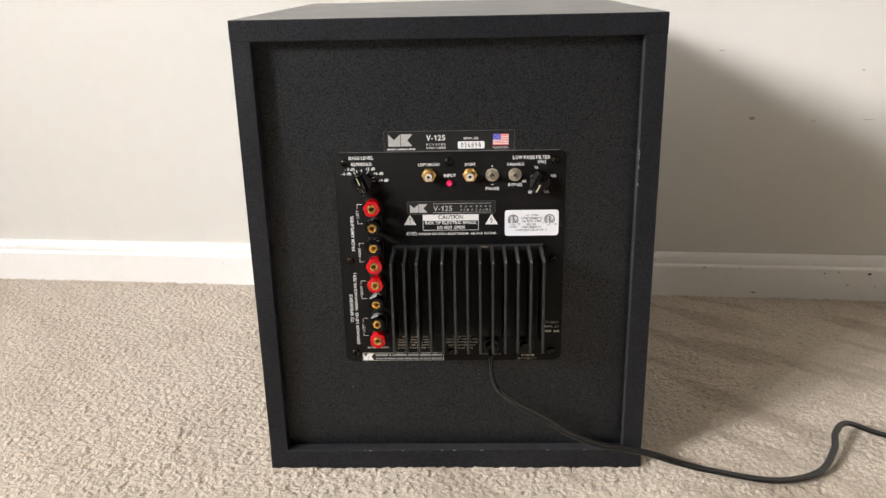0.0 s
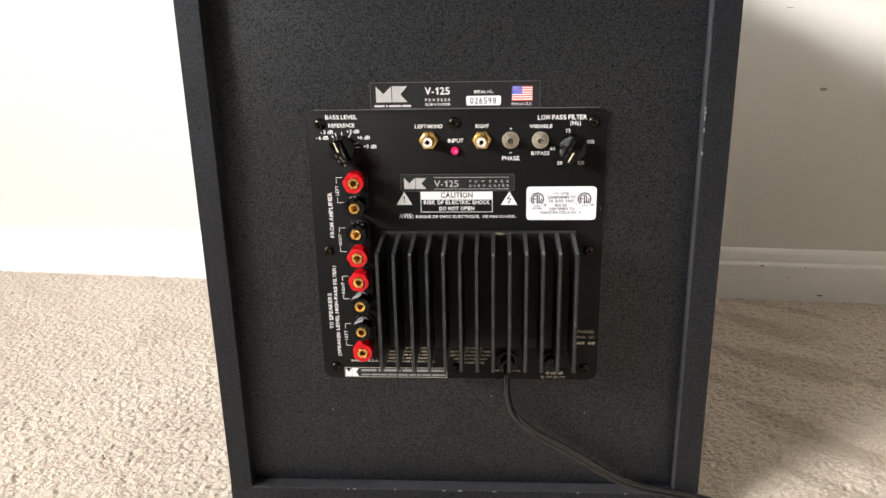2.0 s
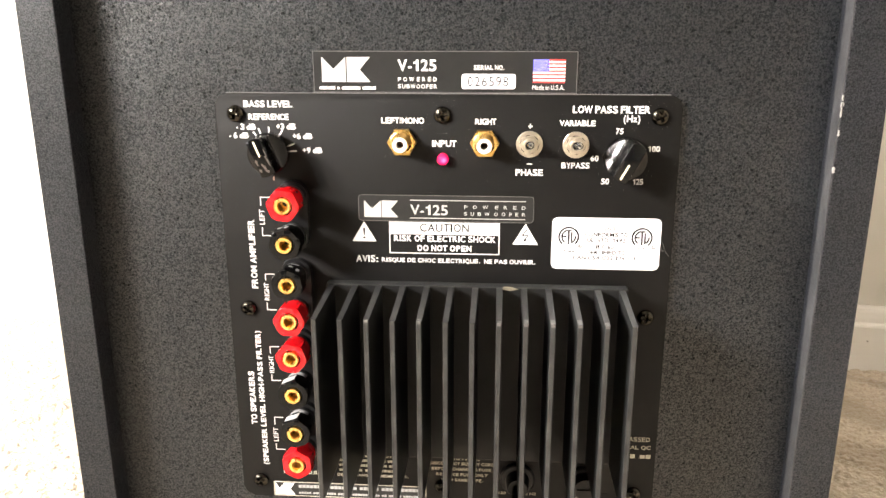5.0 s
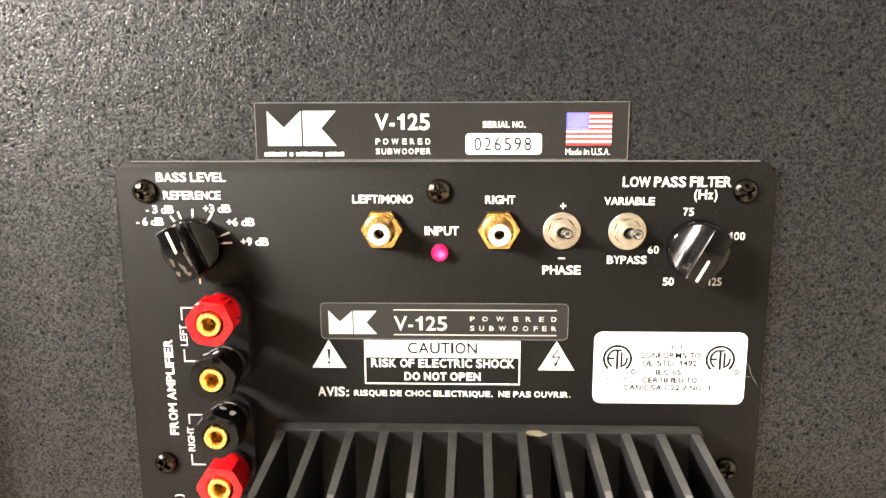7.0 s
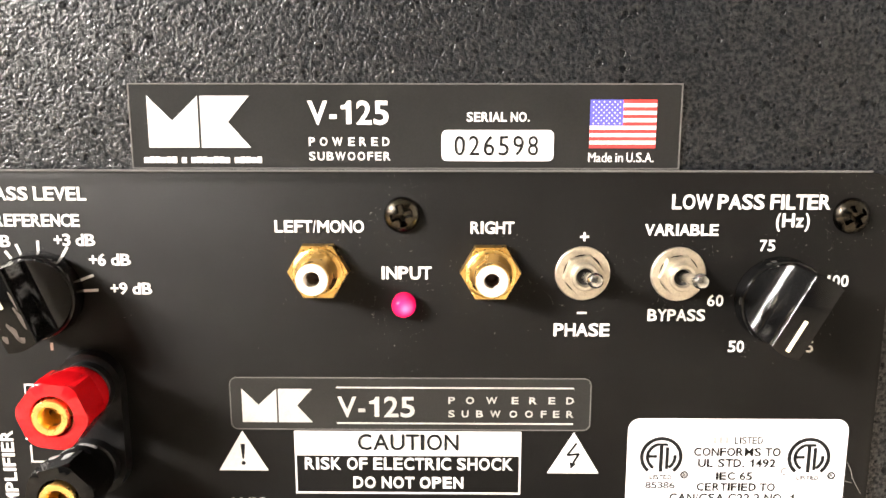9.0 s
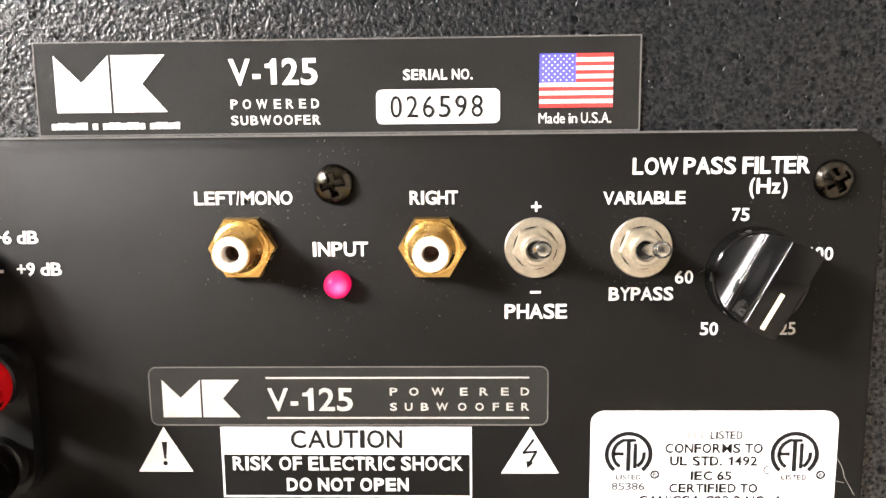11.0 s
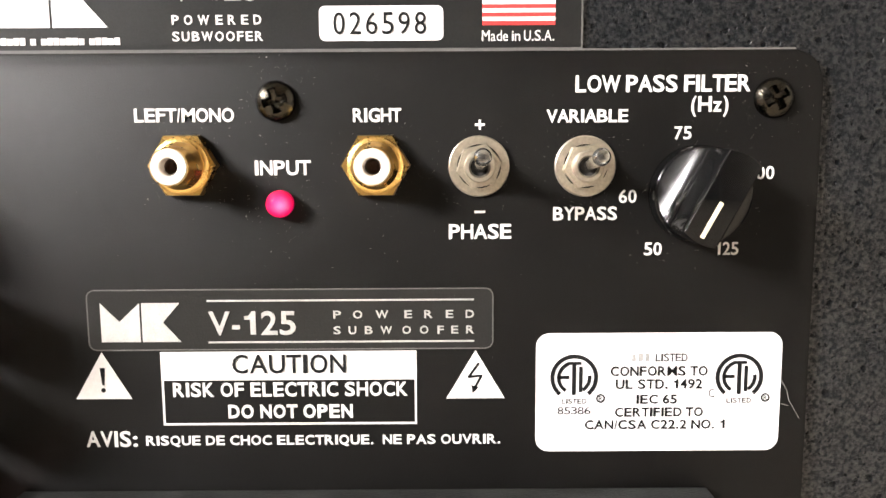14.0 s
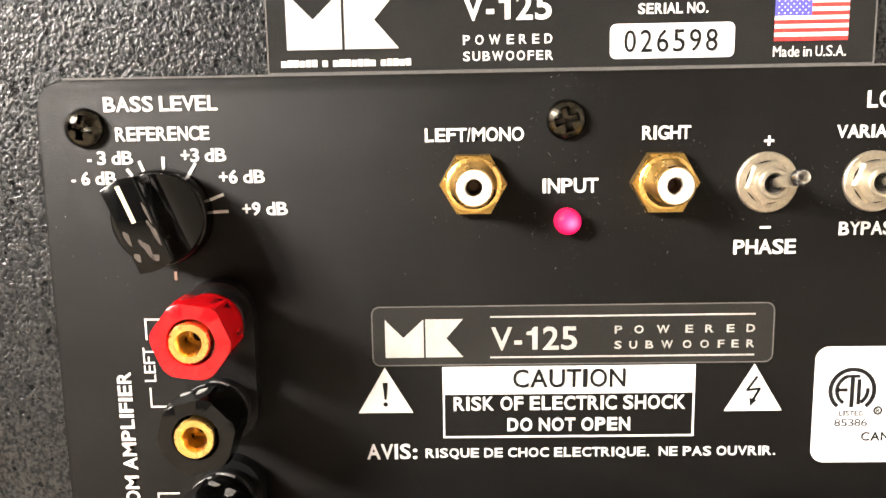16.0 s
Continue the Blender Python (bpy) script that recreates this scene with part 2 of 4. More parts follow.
_l.new(_co.outputs["Object"], _mp.inputs[0])
_l.new(_mp.outputs[0], _gr.inputs[0])
_l.new(_gr.outputs["Fac"], _rg.inputs["Value"])
_l.new(_rg.outputs[0], _b.inputs["Emission Strength"])
_pw, _mx = _n.new("ShaderNodeMath"), _n.new("ShaderNodeMix")
_pw.operation, _pw.inputs[1].default_value, _mx.data_type = "POWER", 2.6, "RGBA"
_mx.inputs[6].default_value, _mx.inputs[7].default_value = (1.0, 0.002, 0.15, 1), (1.0, 0.5, 0.8, 1)
_l.new(_gr.outputs["Fac"], _pw.inputs[0])
_l.new(_pw.outputs[0], _mx.inputs[0])
_l.new(_mx.outputs[2], _b.inputs["Emission Color"])

M_GLASS = bpy.data.materials.new("window_glass")
M_GLASS.use_nodes = True
_b = M_GLASS.node_tree.nodes["Principled BSDF"]
_b.inputs["Transmission Weight"].default_value, _b.inputs["Roughness"].default_value, _b.inputs["IOR"].default_value = 1.0, 0.0, 1.45


def carpet_material():
    m = material("beige_cut_pile_carpet", (0.615, 0.54, 0.435), 0.95, second=(0.49, 0.418, 0.325), scale=11, fine=600, amount=0.75, bump=0.6, bump_scale=900)
    n, l = m.node_tree.nodes, m.node_tree.links
    b, co = n["Principled BSDF"], next(x for x in n if x.type == "TEX_COORD")
    old = b.inputs["Base Color"].links[0].from_socket
    # long worn streaks where the pile has been walked flat
    mp = n.new("ShaderNodeMapping")
    mp.vector_type = "TEXTURE"
    mp.inputs["Rotation"].default_value, mp.inputs["Scale"].default_value = (0, 0, radians(-42)), (0.22, 0.055, 1)
    tex, rng, mix = n.new("ShaderNodeTexNoise"), n.new("ShaderNodeMapRange"), n.new("ShaderNodeMix")
    tex.inputs["Scale"].default_value, tex.inputs["Detail"].default_value = 1.0, 3.0
    rng.inputs["From Min"].default_value, rng.inputs["From Max"].default_value, rng.inputs["To Max"].default_value = 0.50, 0.60, 0.8
    mix.data_type = "RGBA"
    mix.inputs[7].default_value = (0.34, 0.27, 0.195, 1)
    l.new(co.outputs["Object"], mp.inputs[0])
    l.new(mp.outputs[0], tex.inputs["Vector"])
    l.new(tex.outputs["Fac"], rng.inputs["Value"])
    # trodden mostly beside the cabinet's right flank
    xyz, where, both = n.new("ShaderNodeSeparateXYZ"), n.new("ShaderNodeMapRange"), n.new("ShaderNodeMath")
    where.inputs["From Min"].default_value, where.inputs["From Max"].default_value, where.inputs["To Min"].default_value = -0.1, 0.2, 0.32
    both.operation = "MULTIPLY"
    l.new(co.outputs["Object"], xyz.inputs[0])
    l.new(xyz.outputs["X"], where.inputs["Value"])
    l.new(rng.outputs[0], both.inputs[0])
    l.new(where.outputs[0], both.inputs[1])
    l.new(both.outputs[0], mix.inputs[0])
    l.new(old, mix.inputs[6])
    l.new(mix.outputs[2], b.inputs["Base Color"])
    # gaps between tufts are darkened in the colour to stand for their shade
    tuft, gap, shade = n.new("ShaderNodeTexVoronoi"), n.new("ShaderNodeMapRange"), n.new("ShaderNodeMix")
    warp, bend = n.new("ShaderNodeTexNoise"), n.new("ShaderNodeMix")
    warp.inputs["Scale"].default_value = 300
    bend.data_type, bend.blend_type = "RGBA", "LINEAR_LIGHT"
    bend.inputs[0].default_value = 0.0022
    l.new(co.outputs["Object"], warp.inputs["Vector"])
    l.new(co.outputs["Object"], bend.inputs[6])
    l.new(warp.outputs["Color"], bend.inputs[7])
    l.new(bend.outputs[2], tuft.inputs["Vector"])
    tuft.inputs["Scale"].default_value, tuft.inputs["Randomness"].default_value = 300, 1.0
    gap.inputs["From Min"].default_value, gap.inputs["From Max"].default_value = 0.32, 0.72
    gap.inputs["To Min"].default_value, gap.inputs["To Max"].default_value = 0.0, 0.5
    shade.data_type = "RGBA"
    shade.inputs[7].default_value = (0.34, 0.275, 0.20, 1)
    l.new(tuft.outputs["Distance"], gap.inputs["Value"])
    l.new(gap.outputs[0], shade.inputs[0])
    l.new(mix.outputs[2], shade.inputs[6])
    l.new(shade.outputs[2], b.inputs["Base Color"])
    relief = n.new("ShaderNodeBump")
    relief.invert = True
    relief.inputs["Strength"].default_value, relief.inputs["Distance"].default_value = 0.8, 0.0014
    l.new(tuft.outputs["Distance"], relief.inputs["Height"])
    l.new(b.inputs["Normal"].links[0].from_socket, relief.inputs["Normal"])
    l.new(relief.outputs[0], b.inputs["Normal"])
    b.inputs["Sheen Weight"].default_value = 0.25
    return m


M_CARPET = carpet_material()


# ---- building helpers: panel measures in millimetres, x across, z up, d out of the panel ----
def P(x, z, d):
    return (x / 1000, -d / 1000, z / 1000)


def part(name, bm, mat, parent=None, label="", smooth=False):
    """Links a bmesh as one mesh object under a thing or a part."""
    bmesh.ops.recalc_face_normals(bm, faces=bm.faces)
    me = bpy.data.meshes.new(name)
    bm.to_mesh(me)
    bm.free()
    for m in mat if isinstance(mat, (list, tuple)) else (mat,):
        me.materials.append(m)
    if smooth:
        for f in me.polygons:
            f.use_smooth = True
        me.set_sharp_from_angle(angle=radians(35))
    ob = new(name, me)
    if parent is not None:
        ob.parent = parent
    if label:
        ob["label"] = label
    return ob


def box(bm, x0, x1, y0, y1, z0, z1, bevel=0.0, seg=1):
    vs = [bm.verts.new((x, y, z)) for x in (x0, x1) for y in (y0, y1) for z in (z0, z1)]
    fs = [bm.faces.new([vs[i] for i in q]) for q in ((0, 1, 3, 2), (4, 6, 7, 5), (0, 4, 5, 1), (2, 3, 7, 6), (0, 2, 6, 4), (1, 5, 7, 3))]
    bmesh.ops.recalc_face_normals(bm, faces=fs)
    if bevel:
        bmesh.ops.bevel(bm, geom=list({e for f in fs for e in f.edges}), offset=bevel, segments=seg, profile=0.5, affect="EDGES")
    return bm


def pbox(bm, x0, x1, z0, z1, d0, d1, bevel=0.0):
    return box(bm, x0 / 1000, x1 / 1000, -d1 / 1000, -d0 / 1000, z0 / 1000, z1 / 1000, bevel / 1000)


def prism(bm, pts, d0, d1, slot=0, top=1.0):
    """A flat shape on the panel, from depth d0 to d1."""
    cx, cz = sum(p[0] for p in pts) / len(pts), sum(p[1] for p in pts) / len(pts)
    a = [bm.verts.new(P(x, z, d0)) for x, z in pts]
    b = [bm.verts.new(P(cx + (x - cx) * top, cz + (z - cz) * top, d1)) for x, z in pts]
    k = len(pts)
    faces = [bm.faces.new(b), bm.faces.new(a[::-1])]
    faces += [bm.faces.new((a[i], a[(i + 1) % k], b[(i + 1) % k], b[i])) for i in range(k)]
    for f in faces:
        f.material_index = slot
    return bm


def rounded(x0, x1, z0, z1, r, n=6):
    pts = []
    for cx, cz, a0 in ((x1 - r, z1 - r, 0), (x0 + r, z1 - r, 90), (x0 + r, z0 + r, 180), (x1 - r, z0 + r, 270)):
        pts += [(cx + r * math.cos(radians(a0 + 90 * i / n)), cz + r * math.sin(radians(a0 + 90 * i / n))) for i in range(n + 1)]
    return pts


def ngon(cx, cz, r, n, turn=0.0):
    return [(cx + r * math.cos(radians(turn + 360 * i / n)), cz + r * math.sin(radians(turn + 360 * i / n))) for i in range(n)]


def lathe(bm, profile, cx=0.0, cz=0.0, seg=40, slot=0):
    """Turns a profile of (radius, depth) round the axis that stands out of the panel."""
    rings = []
    for r, d in profile:
        if r < 1e-6:
            rings.append([bm.verts.new(P(cx, cz, d))])
        else:
            rings.append([bm.verts.new(P(cx + r * math.cos(2 * math.pi * i / seg), cz + r * math.sin(2 * math.pi * i / seg), d)) for i in range(seg)])
    for a, b in zip(rings, rings[1:]):
        for i in range(seg):
            j = (i + 1) % seg
            q = [a[i % len(a)], a[j % len(a)], b[j % len(b)], b[i % len(b)]]
            q = list(dict.fromkeys(q))
            if len(q) > 2:
                bm.faces.new(q).material_index = slot
    return bm


def strip(bm, x0, z0, x1, z1, w, d0=0.0, d1=0.25):
    """A thin printed line from one point to another."""
    a = Vector((x1 - x0, z1 - z0)).normalized() * w / 2
    n = Vector((-a.y, a.x))
    return prism(bm, [(x0 + n.x, z0 + n.y), (x1 + n.x, z1 + n.y), (x1 - n.x, z1 - n.y), (x0 - n.x, z0 - n.y)], d0, d1)


def frame_lines(bm, x0, x1, z0, z1, w, d0, d1):
    for q in ((x0, x1, z1 - w, z1), (x0, x1, z0, z0 + w), (x0, x0 + w, z0 + w, z1 - w), (x1 - w, x1, z0 + w, z1 - w)):
        pbox(bm, *q, d0, d1)
    return bm


# advance widths of a bold grotesque in thousandths of its size
WIDE = {"I": 278, " ": 278, ".": 278, ",": 278, "/": 278, "i": 278, "-": 333, ":": 333, "(": 333, ")": 333, "z": 500, "J": 556, "a": 556, "e": 556, "+": 584,
        "F": 611, "L": 611, "T": 611, "Z": 611, "d": 611, "n": 611, "E": 667, "P": 667, "S": 667, "V": 667, "X": 667, "Y": 667, "G": 778, "O": 778, "Q": 778, "M": 833, "W": 944}
GLYPHS = {}


def glyph(char, bold):
    """Corners and faces of one letter of the built-in font, its width scaled to 1."""
    if (char, bold) not in GLYPHS:
        cu = bpy.data.curves.new("lettering", "FONT")
        cu.body, cu.size, cu.offset, cu.resolution_u, cu.extrude = char, 1.0, bold, 3, 0.02
        src = bpy.data.objects.new("lettering_source", cu)
        scene.collection.objects.link(src)
        bpy.context.view_layer.update()
        me = bpy.data.meshes.new_from_object(src.evaluated_get(bpy.context.evaluated_depsgraph_get()))
        bpy.data.objects.remove(src)
        bpy.data.curves.remove(cu)
        co = np.array([v.co[:] for v in me.vertices])
        faces = [tuple(p.vertices) for p in me.polygons]
        bpy.data.meshes.remove(me)
        co[:, 0] = (co[:, 0] - co[:, 0].min()) / (co[:, 0].max() - co[:, 0].min())
        if char == "1":
            # a stem with a flag
            w, top = 0.42 + 4 * bold, co[:, 1].max()
            ring = [(1 - w, 0), (1, 0), (1, top), (1 - w * 0.72, top), (1 - w * 1.05, top * 0.88), (0.35, top * 0.81), (0, top * 0.79), (0, top * (0.66 - bold)), (1 - w, top * (0.66 - bold))]
            co = np.array([(x, z, d) for d in (-0.02, 0.02) for x, z in ring])
            faces = [tuple(range(9, 18)), tuple(range(8, -1, -1))] + [(i, (i + 1) % 9, 9 + (i + 1) % 9, 9 + i) for i in range(9)]
        GLYPHS[(char, bold)] = co, faces
    return GLYPHS[(char, bold)]


def lettering(text, x0, x1, z0, z1, mat, parent, d=0.0, bold=0.012, spacing=1.0, upright=True, name="lettering"):
    """Raised print that fills the given box; upright False: reading upwards."""
    verts, faces, cursor = [], [], 0.0
    for char in text:
        step = WIDE.get(char, 556 if char.isdigit() else 722) / 1000
        if char != " ":
            side = 0.012 if char in "AVWYXT" else 0.035 if char.isdigit() else 0.05
            side = 0.09 if char == "1" else side
            co, fs = glyph(char, bold)
            base = sum(len(v) for v in verts)
            ink = co.copy()
            ink[:, 0] = cursor + side + co[:, 0] * (step - (side * 2 if char != "1" else 0.22))
            verts.append(ink)
            faces += [tuple(i + base for i in f) for f in fs]
        cursor += step * spacing
    co = np.concatenate(verts)
    lo, hi = co.min(0), co.max(0)
    u, v = (co[:, 0] - lo[0]) / (hi[0] - lo[0]), (co[:, 1] - lo[1]) / (hi[1] - lo[1])
    if upright:
        px, pz = x0 + u * (x1 - x0), z0 + v * (z1 - z0)
    else:
        px, pz = x1 - v * (x1 - x0), z0 + u * (z1 - z0)
    me = bpy.data.meshes.new(name)
    me.from_pydata((np.stack([px, -(d + 0.04 + 0.1 * (co[:, 2] > 0)), pz], 1) / 1000).tolist(), [], faces)
    me.materials.append(mat)
    me.update()
    ob = new(name, me)
    ob.parent = parent
    return ob


def bars(parent, mat, x0, x1, z0, z1, widths, d=0.0, fill=0.85):
    """Writing that is not spelled out: a plain short bar for each letter, words by their letter counts."""
    bm, x = bmesh.new(), x0
    pitch = (x1 - x0) / (sum(widths) + 0.7 * (len(widths) - 1))
    for w in widths:
        for k in range(int(round(w))):
            pbox(bm, x + 0.05 * pitch, x + (0.05 + fill) * pitch, z0, z1 if k % 3 else z1 - 0.12 * (z1 - z0), d + 0.02, d + 0.14)
            x += pitch
        x += 0.7 * pitch
    return part("print_bar", bm, mat, parent)


# ---- the room ----
def in_room(ob, label, category, kind="structure"):
    ob.matrix_world = ROOM
    return tagged(ob, label, category, kind=kind)


def carpet():
    """One sheet, finely tufted where it is seen."""
    def lines(lo, hi, a, b, step):
        return np.concatenate([np.linspace(lo, a, 14)[:-1], np.arange(a, b, step), np.linspace(b, hi, 14)])
    xs, ys = lines(LEFT - 0.3, RIGHT + 0.3, -1.0, 0.86, 0.0017), lines(FRONT, 0.95, -0.32, 0.64, 0.0017)
    rng = np.random.default_rng(5)
    nx, ny = len(xs), len(ys)
    jx, jy = rng.normal(0, 0.0005, (ny, nx)), rng.normal(0, 0.0005, (ny, nx))
    fine = rng.normal(0, 1, (ny, nx))
    soft = sum(np.roll(np.roll(fine, a, 0), b, 1) for a in (-1, 0, 1) for b in (-1, 0, 1)) / 3
    X, Y = np.meshgrid(xs, ys)
    swell = sum(np.sin(X * a + Y * b + c) for a, b, c in ((61, 23, 0.4), (-37, 71, 2.0), (118, -64, 1.1), (29, 130, 3.0), (-150, 90, 0.2))) / 5
    Z = -0.0024 + 0.0004 * soft + 0.00035 * fine + 0.0007 * swell
    Z = np.minimum(Z, 0.002)
    verts = np.stack([X + jx, Y + jy, Z], -1).reshape(-1, 3)
    i = np.arange(nx * ny).reshape(ny, nx)
    quads = np.stack([i[:-1, :-1], i[:-1, 1:], i[1:, 1:], i[1:, :-1]], -1).reshape(-1, 4)
    me = bpy.data.meshes.new("floor")
    me.vertices.add(len(verts))
    me.vertices.foreach_set("co", verts.ravel())
    me.loops.add(quads.size)
    me.loops.foreach_set("vertex_index", quads.ravel())
    me.polygons.add(len(quads))
    me.polygons.foreach_set("loop_start", np.arange(0, quads.size, 4))
    me.update(calc_edges=True)
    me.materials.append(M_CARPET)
    return tagged(new("floor", me), "beige cut-pile carpet with trodden streaks", "carpet", kind="structure")


carpet()
T = 0.12
bm = box(bmesh.new(), LEFT - T, RIGHT + T, 0, T, -0.03, CEIL)
in_room(part("wall_back", bm, M_WALL), "warm white painted wall with small scuffs", "wall")
# unseen side and front walls, toned to steer the bounced light
bm = box(bmesh.new(), RIGHT, RIGHT + T, FRONT, 0, -0.03, CEIL)
in_room(part("wall_right", bm, M_SIDE), "plain beige side wall, unseen, set to bounce light", "wall")
bm = box(bmesh.new(), LEFT - T, RIGHT + T, FRONT - T, FRONT, -0.03, CEIL)
in_room(part("wall_front", bm, M_SHADE), "plain unseen wall, kept dark to cut bounced light", "wall")
bm = bmesh.new()
spans = sorted((y - w / 2, y + w / 2, z - h / 2, z + h / 2) for y, z, w, h, _ in WINDOWS)
solid = [FRONT] + [v for s in spans for v in s[:2]] + [0]
for a, b in zip(solid[::2], solid[1::2]):
    box(bm, LEFT - T, LEFT, a, b, -0.03, CEIL)
for wy0, wy1, wz0, wz1 in spans:
    box(bm, LEFT - T, LEFT, wy0, wy1, -0.03, wz0)
    box(bm, LEFT - T, LEFT, wy0, wy1, wz1, CEIL)
in_room(part("wall_left", bm, M_FAR), "pale wall with two window openings", "wall")
bm = box(bmesh.new(), LEFT - T, RIGHT + T, FRONT - T, T, CEIL, CEIL + 0.1)
in_room(part("ceiling", bm, M_CEIL), "flat pale painted ceiling", "ceiling")
for k, (wy0, wy1, wz0, wz1) in enumerate(spans):
    bm, mid = bmesh.new(), (wy0 + wy1) / 2
    for f in ((wy0, wy1, wz0, wz0 + 0.05), (wy0, wy1, wz1 - 0.05, wz1), (wy0, wy0 + 0.05, wz0 + 0.05, wz1 - 0.05), (wy1 - 0.05, wy1, wz0 + 0.05, wz1 - 0.05), (mid - 0.02, mid + 0.02, wz0 + 0.05, wz1 - 0.05)):
        box(bm, LEFT - 0.09, LEFT - 0.05, *f, bevel=0.004)
    window = in_room(part("window_%d" % (k + 1), bm, M_TRIM), "white framed window letting in daylight", "window")
    for a, b in ((wy0 + 0.05, mid - 0.02), (mid + 0.02, wy1 - 0.05)):
        pane = part("pane", box(bmesh.new(), LEFT - 0.072, LEFT - 0.068, a, b, wz0 + 0.05, wz1 - 0.05), M_GLASS, window)
        pane.visible_shadow = False


def baseboard():
    """A board with a stepped, rounded top, run along the back wall."""
    prof = [(0, -0.02), (0, 0.0665), (-0.004, 0.0665), (-0.007, 0.0645), (-0.0085, 0.061), (-0.0095, 0.055), (-0.0095, 0.0500), (-0.0125, 0.0482), (-0.0135, 0.046), (-0.0135, -0.02)]
    bm = bmesh.new()
    ends = [[bm.verts.new((u, y, z)) for y, z in prof] for u in (LEFT, RIGHT)]
    k = len(prof)
    for i in range(k):
        bm.faces.new((ends[0][i], ends[0][(i + 1) % k], ends[1][(i + 1) % k], ends[1][i]))
    bm.faces.new(ends[0]), bm.faces.new(ends[1][::-1])
    return in_room(part("baseboard", bm, M_TRIM), "white painted baseboard with chips and nail marks", "baseboard")


skirting = baseboard()
# chips and scuffs on the trim and on the wall
rng = random.Random(4)
for u, z, w, h in ((0.386, 0.0535, 0.006, 0.0022), (0.44, 0.0525, 0.004, 0.0012), (0.42, 0.036, 0.0022, 0.0014), (0.565, 0.047, 0.004, 0.0025), (0.585, 0.05, 0.0045, 0.0015), (0.63, 0.047, 0.008, 0.004), (0.60, 0.026, 0.006, 0.002), (0.462, 0.008, 0.010, 0.0022), (0.64, 0.024, 0.002, 0.002), (-0.395, 0.042, 0.0016, 0.0016), (-0.345, 0.042, 0.0014, 0.0014), (-0.66, 0.0545, 0.002, 0.0012), (0.31, 0.066, 0.008, 0.001)):
    z *= 0.86
    bm, y = bmesh.new(), -0.0135 if z < 0.047 else -0.0096
    ring = [(u + w / 2 * math.cos(a) * rng.uniform(0.6, 1.1), z + h / 2 * math.sin(a) * rng.uniform(0.6, 1.1)) for a in np.linspace(0, 2 * math.pi, 9)[:-1]]
    a, b = [[bm.verts.new((p, yy, q)) for p, q in ring] for yy in (y + 0.0005, y - 0.0004)]
    bm.faces.new(b)
    for i in range(8):
        bm.faces.new((a[i], a[(i + 1) % 8], b[(i + 1) % 8], b[i]))
    part("chip", bm, M_CHIP, skirting)
wall_back = bpy.data.objects["wall_back"]
for u, z, w, h in ((0.438, 0.276, 0.011, 0.005), (0.387, 0.374, 0.012, 0.0012), (0.525, 0.272, 0.009, 0.0014), (0.585, 0.345, 0.006, 0.002), (0.60, 0.274, 0.02, 0.001)):
    bm = bmesh.new()
    ring = [(u + w / 2 * math.cos(a) * rng.uniform(0.6, 1.1), z + h / 2 * math.sin(a) * rng.uniform(0.6, 1.1)) for a in np.linspace(0, 2 * math.pi, 9)[:-1]]
    a, b = [[bm.verts.new((p, yy, q)) for p, q in ring] for yy in (0.0005, -0.0003)]
    bm.faces.new(b)
    for i in range(8):
        bm.faces.new((a[i], a[(i + 1) % 8], b[(i + 1) % 8], b[i]))
    part("scuff_glint", bm, M_DUST, wall_back)


# ---- the subwoofer ----
W, TOP, FACE, BOARD, BACK = 0.1925, 0.452, -0.012, 0.002, 0.412
IX0, IX1, IZ0, IZ1 = -0.1742, 0.1731, 0.0183, 0.433
sub = tagged(new("subwoofer"), "black textured wooden subwoofer cabinet seen from its control side", "subwoofer")


def cabinet():
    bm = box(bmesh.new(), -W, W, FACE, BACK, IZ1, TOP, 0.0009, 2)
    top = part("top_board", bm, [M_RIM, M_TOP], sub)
    # the upward face gets a smoother, lighter black than the other faces
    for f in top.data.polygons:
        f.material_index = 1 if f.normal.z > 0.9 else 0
    bm = box(bmesh.new(), -W, W, FACE, BACK, -0.004, IZ0, 0.0009, 2)
    part("bottom_board", bm, M_RIM, sub)
    for x0, x1 in ((-W + 0.0004, IX0), (IX1, W - 0.0004)):
        bm = box(bmesh.new(), x0, x1, FACE + 0.0003, BACK, IZ0, IZ1, 0.0005, 2)
        part("side_board", bm, M_RIM, sub)
    bm = box(bmesh.new(), IX0, IX1, BOARD, BOARD + 0.018, IZ0, IZ1)
    part("back_board", bm, M_BOARD, sub, "black textured board with dark pits")
    bm = box(bmesh.new(), IX0, IX1, BACK - 0.02, BACK - 0.002, IZ0, IZ1)
    part("front_board", bm, M_BOARD, sub)


cabinet()

bm = prism(bmesh.new(), rounded(-108.3, 108.3, 115.5, 330.2, 6), -1.9, 0)
bmesh.ops.bevel(bm, geom=[e for e in bm.edges if all(v.co.y > -1e-6 and v.co.y < 1e-6 for v in e.verts)], offset=0.0006, segments=3, profile=0.5, affect="EDGES")
panel = part("amplifier_panel", bm, M_PANEL, sub, "black painted metal control panel", smooth=True)
# pale strip on the panel's top edge: wear and a painted lit rim
bmesh_edge = bmesh.new()
strip(bmesh_edge, -102.5, 330.32, 102.5, 330.32, 0.4, -0.6, 0.02)
part("worn_lit_edge", bmesh_edge, M_EDGE, panel)
# strips lighten the right inner edge and lower lip as if lit, besides rubbing
part("rubbed_lit_edge", box(bmesh.new(), IX1 - 0.0004, IX1 + 0.0002, FACE + 0.0006, FACE + 0.009, IZ0 + 0.001, IZ1 - 0.004), M_RUB_LIT, sub, "rubbed grey inner edge, painted lighter where it catches light")
